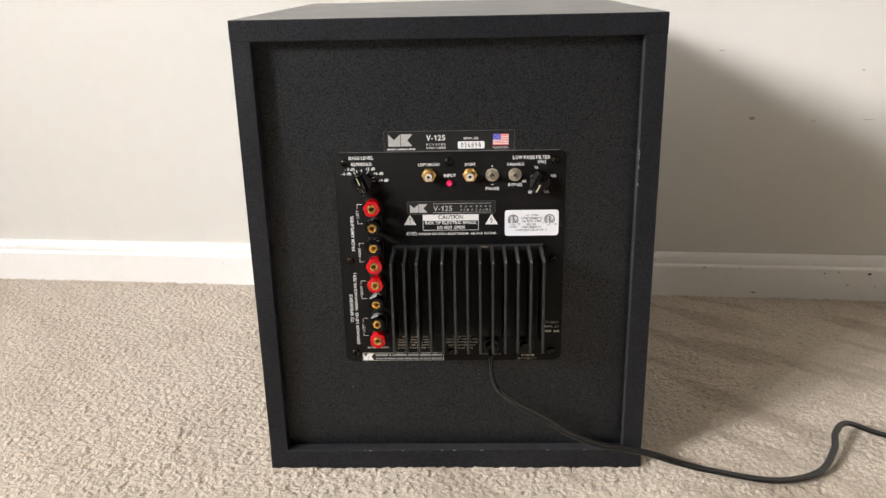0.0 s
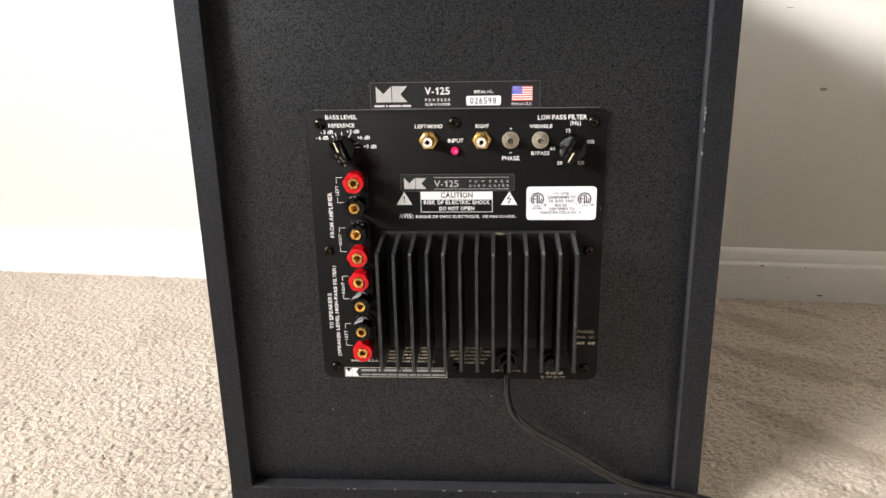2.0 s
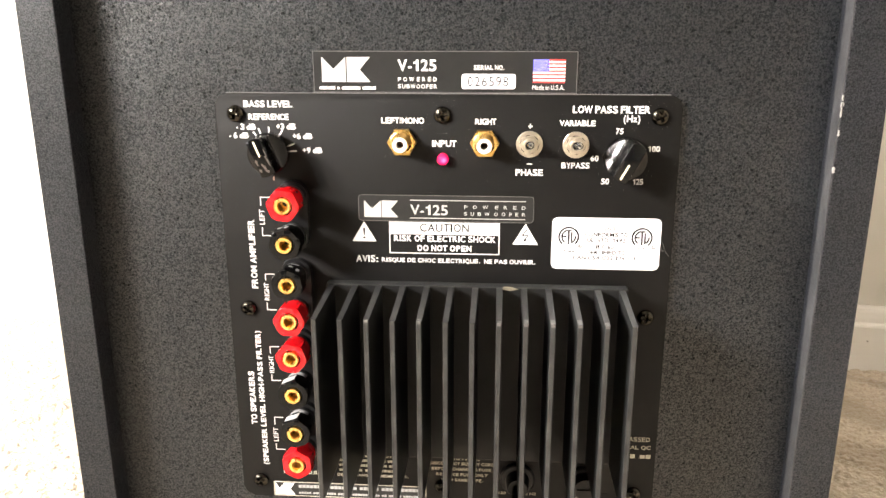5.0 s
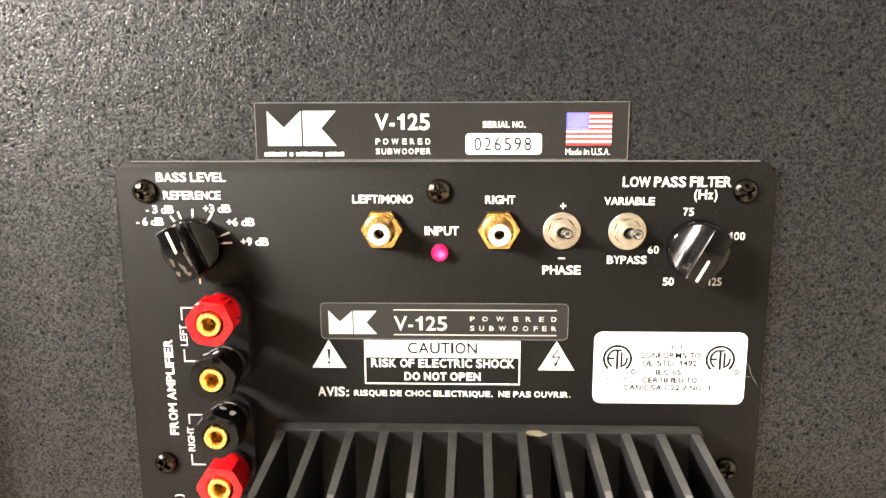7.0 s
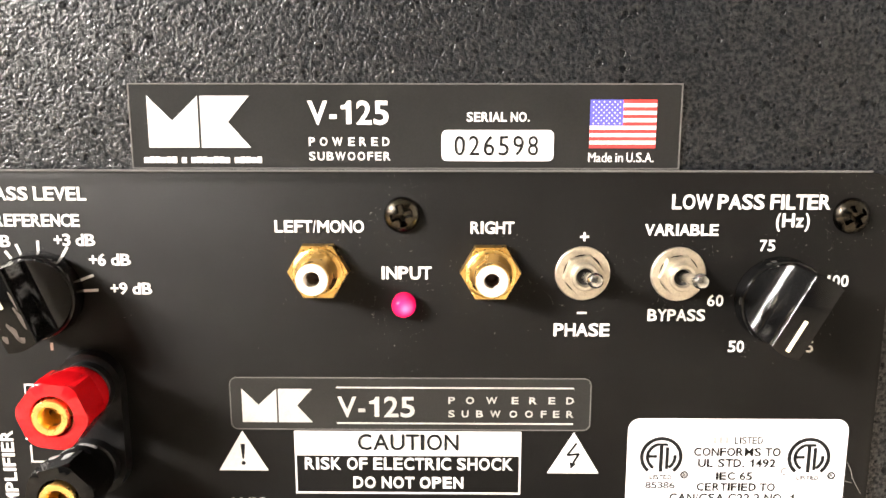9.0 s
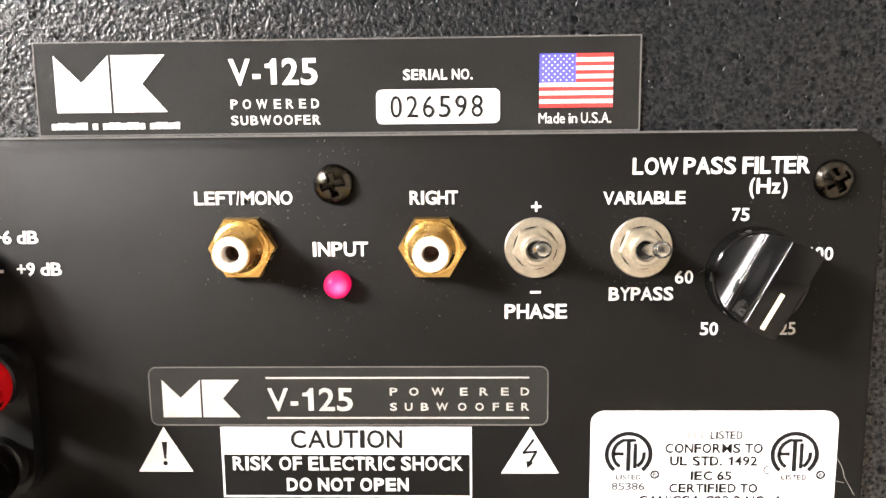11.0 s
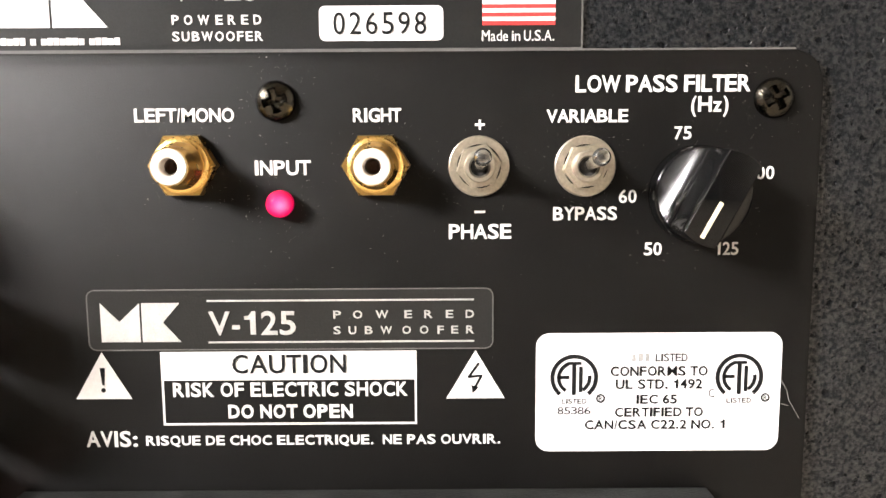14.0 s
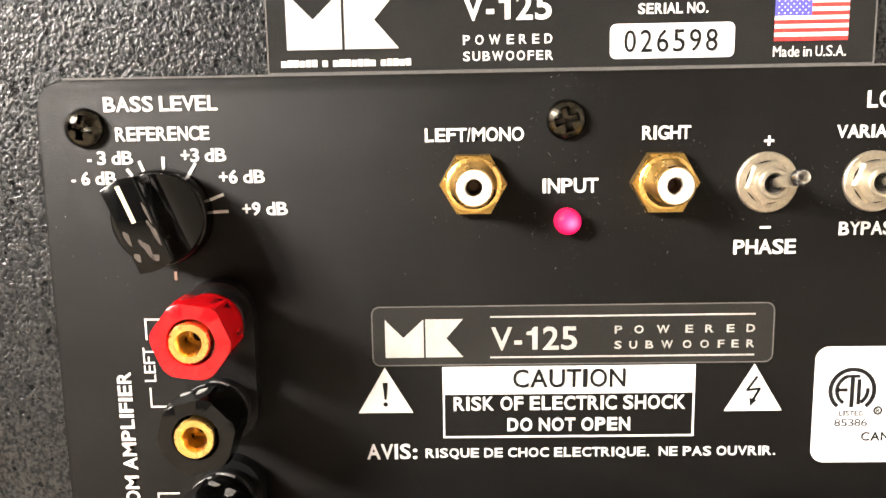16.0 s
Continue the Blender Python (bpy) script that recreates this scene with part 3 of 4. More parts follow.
part("rubbed_lit_edge", box(bmesh.new(), IX0 + 0.001, IX1 - 0.001, FACE + 0.0006, FACE + 0.0125, IZ0 - 0.0002, IZ0 + 0.0004), M_RUB_LIT, sub, "dusty grey lower lip, painted lighter where it catches light")
# pale chips along the rim's inner edges and lint on the lower board
rng = random.Random(8)
for k in range(26):
    bm = bmesh.new()
    if k < 9:
        x, z, y = 0.1731, rng.choice((0.327, 0.331, 0.322, 0.316, 0.30, 0.352, 0.12)) + rng.uniform(-0.002, 0.002), -0.01195
        s, t = rng.uniform(0.0004, 0.0008), rng.uniform(0.0006, 0.0022)
    elif k < 17:
        x, z, y = rng.uniform(-0.165, 0.165), IZ0, -0.01195
        s, t = rng.uniform(0.0006, 0.002), rng.uniform(0.0003, 0.0006)
    else:
        x, z, y = rng.uniform(-0.11, 0.16), rng.uniform(0.028, 0.1), 0.00195
        s, t = rng.uniform(0.0002, 0.0006), rng.uniform(0.0002, 0.0008)
    ring = [(x + s * math.cos(a) * rng.uniform(0.6, 1.2), z + t * math.sin(a) * rng.uniform(0.6, 1.2)) for a in np.linspace(0, 2 * math.pi, 8)[:-1]]
    lo, hi = [[bm.verts.new((u, yy, v)) for u, v in ring] for yy in (y + 0.0004, y - 0.0002)]
    bm.faces.new(hi)
    for i in range(7):
        bm.faces.new((lo[i], lo[(i + 1) % 7], hi[(i + 1) % 7], hi[i]))
    part("paint_chip" if k < 17 else "lint", bm, M_DUST, sub)


def screw():
    """Pan head with a cross recess."""
    bm, seg, rad = bmesh.new(), 48, 4.0
    rings = []
    for k in range(15):
        r = rad * k / 14
        ring = []
        for i in range(seg if k else 1):
            a = 2 * math.pi * i / seg
            x, z = r * math.cos(a), r * math.sin(a)
            d = 2.5 * math.sqrt(max(0.0, 1 - (r / 4.15) ** 2))
            arm = min(abs(x), abs(z))
            if arm < 0.62 and r < 2.35:
                d -= 2.1 * (1 - r / 4.5)
            ring.append(bm.verts.new(P(x, z, d)))
        rings.append(ring)
    rings.append([bm.verts.new(P(rad * math.cos(2 * math.pi * i / seg), rad * math.sin(2 * math.pi * i / seg), -0.3)) for i in range(seg)])
    for a, b in zip(rings, rings[1:]):
        for i in range(seg):
            j = (i + 1) % seg
            q = list(dict.fromkeys([a[i % len(a)], a[j % len(a)], b[j % len(b)], b[i % len(b)]]))
            bm.faces.new(q)
    return part("screw", bm, M_SCREW, sub, "black cross-head panel screw", smooth=True)


def placed(ob, x, z, turn=0.0):
    ob.matrix_basis = pose(x / 1000, 0, z / 1000, 0, turn, 0)
    return ob


first = placed(screw(), -98.6, 320.6, 10)
for x, z, a in ((-0.9, 320.6, 75), (98.5, 320.6, 60), (-98.6, 223.2, 35), (98.3, 223.2, 5), (-98.6, 125.1, 50), (98.3, 125.1, 20), (-1.2, 125.4, 66)):
    copy_thing(first, pose(x / 1000, 0, z / 1000, 0, a, 0))


def phono_jack():
    bm = bmesh.new()
    prism(bm, ngon(0, 0, 7.0, 6), 0, 2.3, top=0.97)
    lathe(bm, [(5.6, 2.3), (5.6, 3.0), (5.2, 3.3), (4.75, 3.4), (4.7, 4.4), (4.1, 5.2), (3.85, 6.6), (3.8, 9.9), (3.7, 10.05), (3.55, 10.05), (3.55, 8)])
    jack = part("input_jack", bm, M_GOLD, sub, "gold-plated input jack with hex nut", smooth=True)
    bm = lathe(bmesh.new(), [(3.55, 8.1), (3.55, 9.95), (3.35, 10.2), (1.95, 10.2), (1.7, 10.0), (1.55, 4.5), (0, 4.5)])
    part("insulator", bm, M_WHITE_PLASTIC, jack, "white plastic insulator ring", smooth=True)
    # dark brown cup set inside the insulator's hole
    part("contact", lathe(bmesh.new(), [(1.56, 7.8), (1.4, 5.2), (0.9, 4.7), (0, 4.7)]), M_BORE, jack, "dark brown contact bore")
    return jack


jack = placed(phono_jack(), -19.7, 307.9)
copy_thing(jack, pose(18.9 / 1000, 0, 307.7 / 1000))


def toggle():
    bm = bmesh.new()
    lathe(bm, [(6.15, 0), (6.15, 0.7), (5.9, 0.95), (4.4, 0.95)])
    prism(bm, ngon(0, 0, 4.75, 6, 12), 0.9, 2.6, top=0.95)
    lathe(bm, [(3.1, 2.5), (3.1, 4.6), (2.85, 4.9), (2.2, 4.9), (1.9, 4.3), (1.6, 3.0)])
    sw = part("toggle_switch", bm, M_NICKEL, sub, "nickel toggle switch flipped upwards", smooth=True)
    part("socket", lathe(bmesh.new(), [(2.1, 4.2), (1.2, 3.4), (0, 3.4)]), M_DARK, sw)
    bm = lathe(bmesh.new(), [(0.9, 0), (1.0, 2), (1.25, 9.5), (1.65, 13.4), (1.6, 14.4), (1.15, 15.2), (0, 15.5)], seg=24)
    bmesh.ops.rotate(bm, verts=bm.verts, cent=(0, 0, 0), matrix=Matrix.Rotation(radians(-9), 3, "X"))
    bmesh.ops.translate(bm, verts=bm.verts, vec=P(0, 0, 3.2))
    part("lever", bm, M_CHROME, sw, "polished round-tipped lever", smooth=True)
    return sw


sw = placed(toggle(), 39.6, 307.4)
copy_thing(sw, pose(61.0 / 1000, 0, 307.3 / 1000, 0, 4, 0))

led = part("status_light", lathe(bmesh.new(), [(2.75, -0.2), (2.75, 1.6), (2.6, 2.4), (2.1, 3.2), (1.2, 3.7), (0, 3.85)]), M_LED, sub, "glowing red indicator lamp", smooth=True)
placed(led, -0.6, 300.1)


def knob(turn, x, z, label):
    """Round skirt with a raised grip bar whose pointer line looks along the bar."""
    bm = lathe(bmesh.new(), [(9.7, 0.4), (9.9, 0.8), (9.8, 4.5), (9.65, 5.1), (9.3, 5.35), (0, 5.4)], seg=64)
    r, grip, rings = 9.45, bmesh.new(), []
    for d, h in ((5.2, 9.3), (5.65, 8.5), (6.25, 7.5), (6.87, 6.5), (7.53, 5.5), (8.05, 4.8), (8.7, 4.3), (11.0, 4.0), (13.0, 3.8), (15.0, 3.65), (16.1, 3.55), (16.5, 3.42), (16.7, 3.2)):
        rr = r - 0.02 * d - (0.3 if d > 16.6 else 0)
        a0 = math.degrees(math.acos(min(1.0, h / rr)))
        arc = [(rr * math.cos(radians(a)), rr * math.sin(radians(a))) for a in np.linspace(a0, 180 - a0, 13)]
        rings.append([grip.verts.new(P(x, z, d)) for x, z in arc + [(-u, -v) for u, v in arc]])
    for lo, hi in zip(rings, rings[1:]):
        for i in range(26):
            grip.faces.new((lo[i], lo[(i + 1) % 26], hi[(i + 1) % 26], hi[i]))
    grip.faces.new(rings[-1])
    me = bpy.data.meshes.new("grip")
    grip.to_mesh(me), grip.free()
    bm.from_mesh(me)
    bpy.data.meshes.remove(me)
    kn = part("knob", bm, M_GLOSS, sub, label, smooth=True)
    line = part("pointer_line", pbox(bmesh.new(), -0.42, 0.42, 0.6, 8.0, 16.6, 16.85), M_CREAM, kn, "cream painted pointer line")
    line2 = part("pointer_line", pbox(bmesh.new(), -0.42, 0.42, 8.1, 8.5, 14.0, 16.6), M_CREAM, kn)
    return placed(kn, x, z, turn)


level_knob = knob(-22, -83.0, 302.4, "glossy black bar knob, worn, pointing to its lower marks")
filter_knob = knob(-152, 83.6, 301.6, "glossy black bar knob with cream pointer line")
bm = bmesh.new()
for px, pz, w, h in ((-2.5, -1.6, 0.45, 1.7), (-2.3, -5.6, 0.55, 1.0), (0.2, -5.2, 0.5, 2.0), (0.9, -6.9, 0.7, 0.8), (-0.5, -3.4, 0.3, 1.0), (2.75, -3.0, 0.4, 2.3), (2.95, 1.4, 0.22, 2.4), (2.4, -0.6, 0.25, 0.9)):
    prism(bm, [(px + w * math.cos(a) * (1 + 0.3 * math.sin(3 * a)), pz + h * math.sin(a) * (1 + 0.25 * math.cos(2 * a + 1))) for a in np.linspace(0, 2 * math.pi, 12)[:-1]], 16.6, 16.76)
part("worn_patch", bm, material("rubbed_plastic", (0.075, 0.058, 0.05), 0.45, second=(0.02, 0.017, 0.015), scale=700, fine=2200), level_knob, "rubbed brownish wear patches")


# ---- terminals ----
def binding_post(mat, label):
    bm = bmesh.new()
    lathe(bm, [(5.9, 6.0), (6.45, 6.7), (6.75, 7.8), (6.8, 9.0), (6.65, 10.2), (6.4, 11.2), (6.0, 11.8), (5.4, 12.6)], seg=40)
    # six-sided grip whose outer corners are turned off to a cone
    rings = []
    for d, cap in ((12.0, 7.3), (12.5, 8.05), (18.8, 8.1), (19.6, 7.95), (20.3, 7.65), (20.5, 7.3), (20.45, 4.55), (20.2, 4.4), (17.5, 4.35)):
        ring = []
        for i in range(48):
            a = radians(7.5 * i)
            r = min(7.05 / math.cos((a % radians(60)) - radians(30)), cap)
            ring.append(bm.verts.new(P(r * math.cos(a), r * math.sin(a), d)))
        rings.append(ring)
    for lo, hi in zip(rings, rings[1:]):
        for i in range(48):
            bm.faces.new((lo[i], lo[(i + 1) % 48], hi[(i + 1) % 48], hi[i]))
    bm.faces.new(rings[0][::-1])
    post = part("binding_post", bm, mat, sub, label, smooth=True)
    part("collar", lathe(bmesh.new(), [(6.3, 0.5), (6.3, 5.6), (6.0, 6.0), (4.0, 6.1)]), M_SATIN, post, "black plastic collar", smooth=True)
    bm = lathe(bmesh.new(), [(3.95, 17.0), (3.95, 21.0), (3.7, 21.4), (2.55, 21.4), (2.2, 20.9), (1.95, 15.0), (0, 15.0)])
    part("socket", bm, M_GOLD, post, "gold-plated banana socket", smooth=True)
    # dark disc on the socket floor stands for shade down the hole
    part("bore", lathe(bmesh.new(), [(1.1, 15.2), (0, 15.2)]), M_DARK, post)
    return post


red = placed(binding_post(M_REDP, "red plastic binding post with gold socket"), -73.0, 280.9, 8)
blk = placed(binding_post(M_GLOSS, "black plastic binding post with gold socket"), -73.2, 262.3, -14)
# grey for scuffs and for reflected light painted onto the black posts
M_SCUFF_GLINT = material("scuffed_glinting_plastic", (0.36, 0.36, 0.36), 0.5, second=(0.10, 0.10, 0.10), scale=350, fine=1500, amount=0.9)


def scuffs_and_glints(post, a, heavy):
    """Grey scuffing and painted glints on the upper flat and the barrel of a black post turned by a degrees."""
    bm = bmesh.new()
    for x0, x1, d0, d1 in ((-3.8, 3.6, 12.7, 18.2),) if heavy else ((-3.2, -0.8, 12.8, 14.6), (0.6, 2.6, 13.2, 16.4)):
        top = [bm.verts.new(P(x, 7.12, d)) for x, d in ((x0, d0 + 0.8), (x0 + 0.5, d0), (x1, d0 + 0.2), (x1 - 0.2, d1 - 0.7), (x1 - 0.9, d1), (x0 + 0.3, d1 - 0.2))]
        low = [bm.verts.new(v.co - Vector((0, 0, 0.00016))) for v in top]
        bm.faces.new(top)
        for i in range(6):
            bm.faces.new((top[i], top[(i + 1) % 6], low[(i + 1) % 6], low[i]))
    for a0, a1, d0, d1 in ((50, 92, 7.4, 10.4), (94, 138, 7.0, 10.2)) if heavy else ((62, 96, 7.2, 8.3), (100, 150, 8.8, 9.8)):
        arcs = [[bm.verts.new(P(6.84 * math.cos(radians(t + a)), 6.84 * math.sin(radians(t + a)), d)) for t in np.linspace(a0, a1, 7)] for d in (d0, d1)]
        for i in range(6):
            bm.faces.new((arcs[0][i], arcs[0][i + 1], arcs[1][i + 1], arcs[1][i]))
    part("scuff_glint", bm, M_SCUFF_GLINT, post, "grey scuffing and painted glints on black plastic")


for src, z, a in ((blk, 242.5, 21), (red, 224.1, 3), (red, 205.0, 10), (blk, 185.4, -24), (blk, 164.5, -20), (red, 147.0, 27)):
    post = copy_thing(src, pose(-0.0731, 0, z / 1000, 0, a, 0))
    if src is blk:
        scuffs_and_glints(post, a, z < 200)
scuffs_and_glints(blk, -14, False)
for za, zb in ((280.9, 262.3), (242.5, 224.1), (205.0, 185.4), (164.5, 147.0)):
    part("terminal_base", prism(bmesh.new(), rounded(-80.6, -65.4, zb - 8.2, za + 8.2, 7.4, 8), 0, 3.2, top=0.985), M_SATIN, sub, "black plastic terminal base")


# ---- heatsink ----
def heatsink():
    sink = part("heatsink", pbox(bmesh.new(), -57.4, 88.2, 145.5, 239.3, 0.1, 6.5, 0.5), M_SINK, sub, "black finned aluminium heatsink, edges worn and lightened as if lit")
    bm = bmesh.new()
    prof = [(1.5, 6.2), (1.3, 30.0), (1.2, 47.2), (0.9, 48.0)]
    rings = []
    for z, drop in ((145.5, 0.0), (239.0, 0.055)):
        rings.append([bm.verts.new(P(w, z - drop * (d - 6), d)) for w, d in prof] + [bm.verts.new(P(-w, z - drop * (d - 6), d)) for w, d in prof[::-1]])
    k = len(rings[0])
    for i in range(k):
        bm.faces.new((rings[0][i], rings[0][(i + 1) % k], rings[1][(i + 1) % k], rings[1][i]))
    bm.faces.new(rings[0][::-1]), bm.faces.new(rings[1])
    one = part("fin", bm, [M_SINK, M_FIN_LIT], sink)
    # front and top faces get the lighter tone, imitating light on them
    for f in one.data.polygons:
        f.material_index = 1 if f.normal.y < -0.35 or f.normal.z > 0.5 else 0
    # pale strip paints the lit upper edge of the base plate
    part("worn_lit_edge", strip(bmesh.new(), -56.8, 239.1, 87.6, 239.1, 0.55, 1.0, 6.62), M_FIN_LIT, sink)
    for i in range(13):
        x = (-54.6 + 140.0 * i / 12) / 1000
        if i == 0:
            one.matrix_basis = pose(x, 0, 0)
        else:
            copy_thing(one, pose(x, 0, 0))
    chip = prism(bmesh.new(), [(27.5, 238.2), (29, 239.45), (33.5, 239.45), (36, 238.4), (33, 237.6), (30, 237.9)], 5.5, 6.75)
    part("worn_patch", chip, M_WORN, sink, "bare scraped patch")
    for i, w in ((7, 5.0), (8, 9.0), (9, 10.0), (10, 11.0), (11, 7.0), (4, 5.0), (2, 2.0)):
        x = -54.6 + 140.0 * i / 12
        part("worn_lit_edge", prism(bmesh.new(), [(x - 0.9, 235.6), (x + 0.9, 235.6), (x + 0.9, 236.85 + 0.0275 * w), (x - 0.9, 236.85 + 0.0275 * w)], 47.6 - w * 0.5, 48.05), M_EDGE, sink)
    return sink


heatsink()

# ---- print on the panel ----
for text, x0, x1, z0, z1 in (("LEFT/MONO", -29.4, -9.4, 316.5, 319.3), ("RIGHT", 14.4, 24.1, 316.3, 319.1), ("INPUT", -5.6, 5.7, 305.8, 308.8),
                             ("+", 38.8, 40.8, 314.7, 316.7), ("PHASE", 33.5, 46.2, 292.6, 295.7), ("VARIABLE", 53.2, 69.5, 316.0, 318.6), ("BYPASS", 54.7, 67.7, 296.3, 299.1),
                             ("LOW PASS FILTER", 58.9, 93.8, 321.9, 325.3), ("(Hz)", 82.1, 89.5, 317.0, 321.1), ("BASS LEVEL", -94.4, -71.2, 323.6, 326.7), ("REFERENCE", -92.4, -73.2, 317.7, 320.6),
                             ("- 3 dB", -98.6, -89.2, 313.0, 315.8), ("- 6 dB", -102.2, -92.9, 308.9, 311.7), ("+3 dB", -79.3, -70.0, 313.3, 316.1), ("+6 dB", -71.7, -62.3, 308.8, 311.6), ("+9 dB", -67.3, -57.9, 302.1, 304.9)):
    lettering(text, x0, x1, z0, z1, M_PRINT, panel, bold=0.02, spacing=0.95)
for text, x0, x1, z0, z1 in (("75", 78.9, 82.3, 312.5, 315.1), ("60", 68.0, 71.6, 299.8, 302.5), ("50", 73.4, 77.0, 289.0, 291.7), ("125", 88.0, 92.7, 289.0, 291.7), ("100", 94.0, 99.3, 304.4, 307.1)):
    lettering(text, x0, x1, z0, z1, M_PRINT, panel, bold=0.012)
M_FADED = material("browned_print", (0.30, 0.19, 0.14), 0.6, second=(0.2, 0.12, 0.09), scale=900, fine=3000)
part("minus_sign", pbox(bmesh.new(), 38.7, 40.9, 297.9, 298.4, 0, 0.14), M_PRINT, panel)
for x0, z0, x1, z1 in ((-83.0, 314.5, -83.05, 310.8), (-88.0, 313.7, -86.7, 310.4), (-76.4, 313.1, -78.7, 309.4), (-71.0, 306.6, -75.4, 304.9), (-70.2, 303.1, -74.5, 302.9), (-90.6, 312.1, -88.9, 309.8), (-82.0, 290.6, -82.0, 288.8)):
    part("scale_mark", strip(bmesh.new(), x0, z0, x1, z1, 0.62, 0, 0.14), M_PRINT if z1 > 300 else M_FADED, panel)
for text, x0, x1, z0, z1, b in (("FROM AMPLIFIER", -96.3, -93.2, 233.8, 269.0, 0.02), ("LEFT", -90.2, -87.8, 266.8, 274.3, 0.0), ("RIGHT", -90.2, -87.8, 227.6, 236.7, 0.0),
                                ("RIGHT", -90.2, -87.8, 188.0, 197.4, 0.0), ("LEFT", -90.2, -87.8, 148.6, 156.6, 0.0), ("TO SPEAKERS", -101.5, -98.5, 158.4, 188.4, 0.02), ("(SPEAKER LEVEL HIGH-PASS FILTER)", -96.5, -93.0, 134.8, 210.8, 0.02)):
    lettering(text, x0, x1, z0, z1, M_PRINT, panel, bold=b, upright=False)
for zt, zb, t0, t1 in ((280.4, 261.2, 276.0, 265.4), (241.4, 222.5, 238.0, 226.4), (202.5, 183.7, 198.8, 187.0), (162.6, 143.9, 158.2, 147.2)):
    bm = bmesh.new()
    strip(bm, -89.4, zt, -84.5, zt, 0.35, 0, 0.12), strip(bm, -89.2, zt, -89.2, t0, 0.35, 0, 0.12)
    strip(bm, -89.4, zb, -84.5, zb, 0.35, 0, 0.12), strip(bm, -89.2, zb, -89.2, t1, 0.35, 0, 0.12)
    part("bracket_line", bm, M_PRINT, panel)

# warning block
bm = pbox(bmesh.new(), -26.7, 26.6, 263.6, 269.3, 0, 0.12)
part("caution_band", bm, M_PRINT, panel)
part("caution_frame", frame_lines(bmesh.new(), -26.7, 26.6, 253.5, 263.6, 0.42, 0, 0.12), M_PRINT, panel)
lettering("CAUTION", -11.8, 11.9, 264.6, 268.7, M_INK, panel, d=0.12, bold=0.012)
lettering("RISK OF ELECTRIC SHOCK", -24.4, 24.7, 259.6, 262.7, M_PRINT, panel, bold=0.02)
lettering("DO NOT OPEN", -13.0, 13.1, 254.9, 257.9, M_PRINT, panel, bold=0.03)
lettering("AVIS:", -43.2, -32.4, 248.8, 252.3, M_PRINT, panel, bold=0.02)
lettering("RISQUE DE CHOC ELECTRIQUE.  NE PAS OUVRIR.", -30.6, 44.1, 248.7, 251.2, M_PRINT, panel, bold=0.02)
for cx, w, base in ((-38.9, 5.85, 259.3), (38.9, 6.1, 259.0)):
    part("warning_triangle", prism(bmesh.new(), [(cx - w, base), (cx + w, base), (cx, 269.3)], 0, 0.12), M_PRINT, panel)
bm = prism(bmesh.new(), [(-39.45, 266.0), (-38.35, 266.0), (-38.7, 262.3), (-39.1, 262.3)], 0.1, 0.2)
prism(bm, ngon(-38.9, 261.2, 0.5, 10), 0.1, 0.2)
part("warning_sign", bm, M_INK, panel)
bm = bmesh.new()
for q in ((39.6, 266.6, 37.4, 263.5), (37.4, 263.6, 40.3, 263.9), (40.2, 264.0, 38.7, 261.2)):
    strip(bm, *q, 0.5, 0.1, 0.2)
prism(bm, [(38.3, 260.1), (39.6, 261.4), (38.0, 261.9)], 0.1, 0.2)
part("warning_sign", bm, M_INK, panel)

# small print behind and beside the fins
lettering("ATTENTION:", -50.5, -24.5, 141.0, 143.4, M_PRINT_DIM, panel, bold=0.02)
for k, (w, a, b) in enumerate((((5, 8, 4, 6), -56, -22), ((7, 3, 6, 5), -56, -22), ((6, 2, 7), -56, -22))):
    bars(panel, M_PRINT_DIM, a, b, 138.2 - 2.9 * k, 139.6 - 2.9 * k, w)
lettering("DE RECHANGE DE MEME TYPE.", -57.0, -19.0, 129.3, 130.9, M_PRINT_DIM, panel, bold=0.02)
lettering("CAUTION:", 0.5, 18.5, 141.2, 143.6, M_PRINT_DIM, panel, bold=0.02)
for k, line in enumerate(("DISCONNECT SUPPLY CORD", "BEFORE CHANGING FUSE.", "REPLACE FUSE ONLY", "WITH SAME TYPE.")):
    half = (17.0, 16.0, 13.5, 11.0)[k]
    lettering(line, 9.2 - half, 9.2 + half, 138.2 - 3.2 * k, 139.9 - 3.2 * k, M_PRINT_DIM, panel, bold=0.02)
lettering("MADE IN U.S.A.", -86.0, -64.3, 129.6, 131.6, M_PRINT_DIM, panel, bold=0.02)
lettering("120 VAC  60 HZ", 28.1, 48.3, 122.0, 123.6, M_PRINT_DIM, panel, bold=0.02)
lettering("PASSED", 92.4, 105.0, 155.6, 158.0, M_PRINT_DIM, panel, bold=0.0)
lettering("FINAL QC", 90.0, 105.6, 150.8, 153.2, M_PRINT_DIM, panel, bold=0.0)
bars(panel, M_PRINT_DIM, 89.5, 106.2, 146.0, 148.2, (3, 2))


def logo(parent, mat, x0, x1, z0, z1, split, d):
    """Two plain notched blocks side by side."""
    g, mid = (x1 - x0) * 0.012, (z0 + z1) / 2
    bm = prism(bmesh.new(), [(x0, z0), (split - g, z0), (split - g, z1), ((x0 + split) / 2 - 0.3, z1 - (z1 - z0) * 0.48), (x0, z1)], d + 0.02, d + 0.14)
    prism(bm, [(split + g, z0), (x1, z0), (split + (x1 - split) * 0.56, mid), (x1, z1), (split + g, z1)], d + 0.02, d + 0.14)
    return part("emblem", bm, mat, parent)


# nameplate above the panel
plate = part("nameplate", prism(bmesh.new(), rounded(-60.9, 60.4, 330.6, 349.3, 1.2, 3), -1.9, -1.4), M_TAPE, sub, "black foil nameplate with silver print")
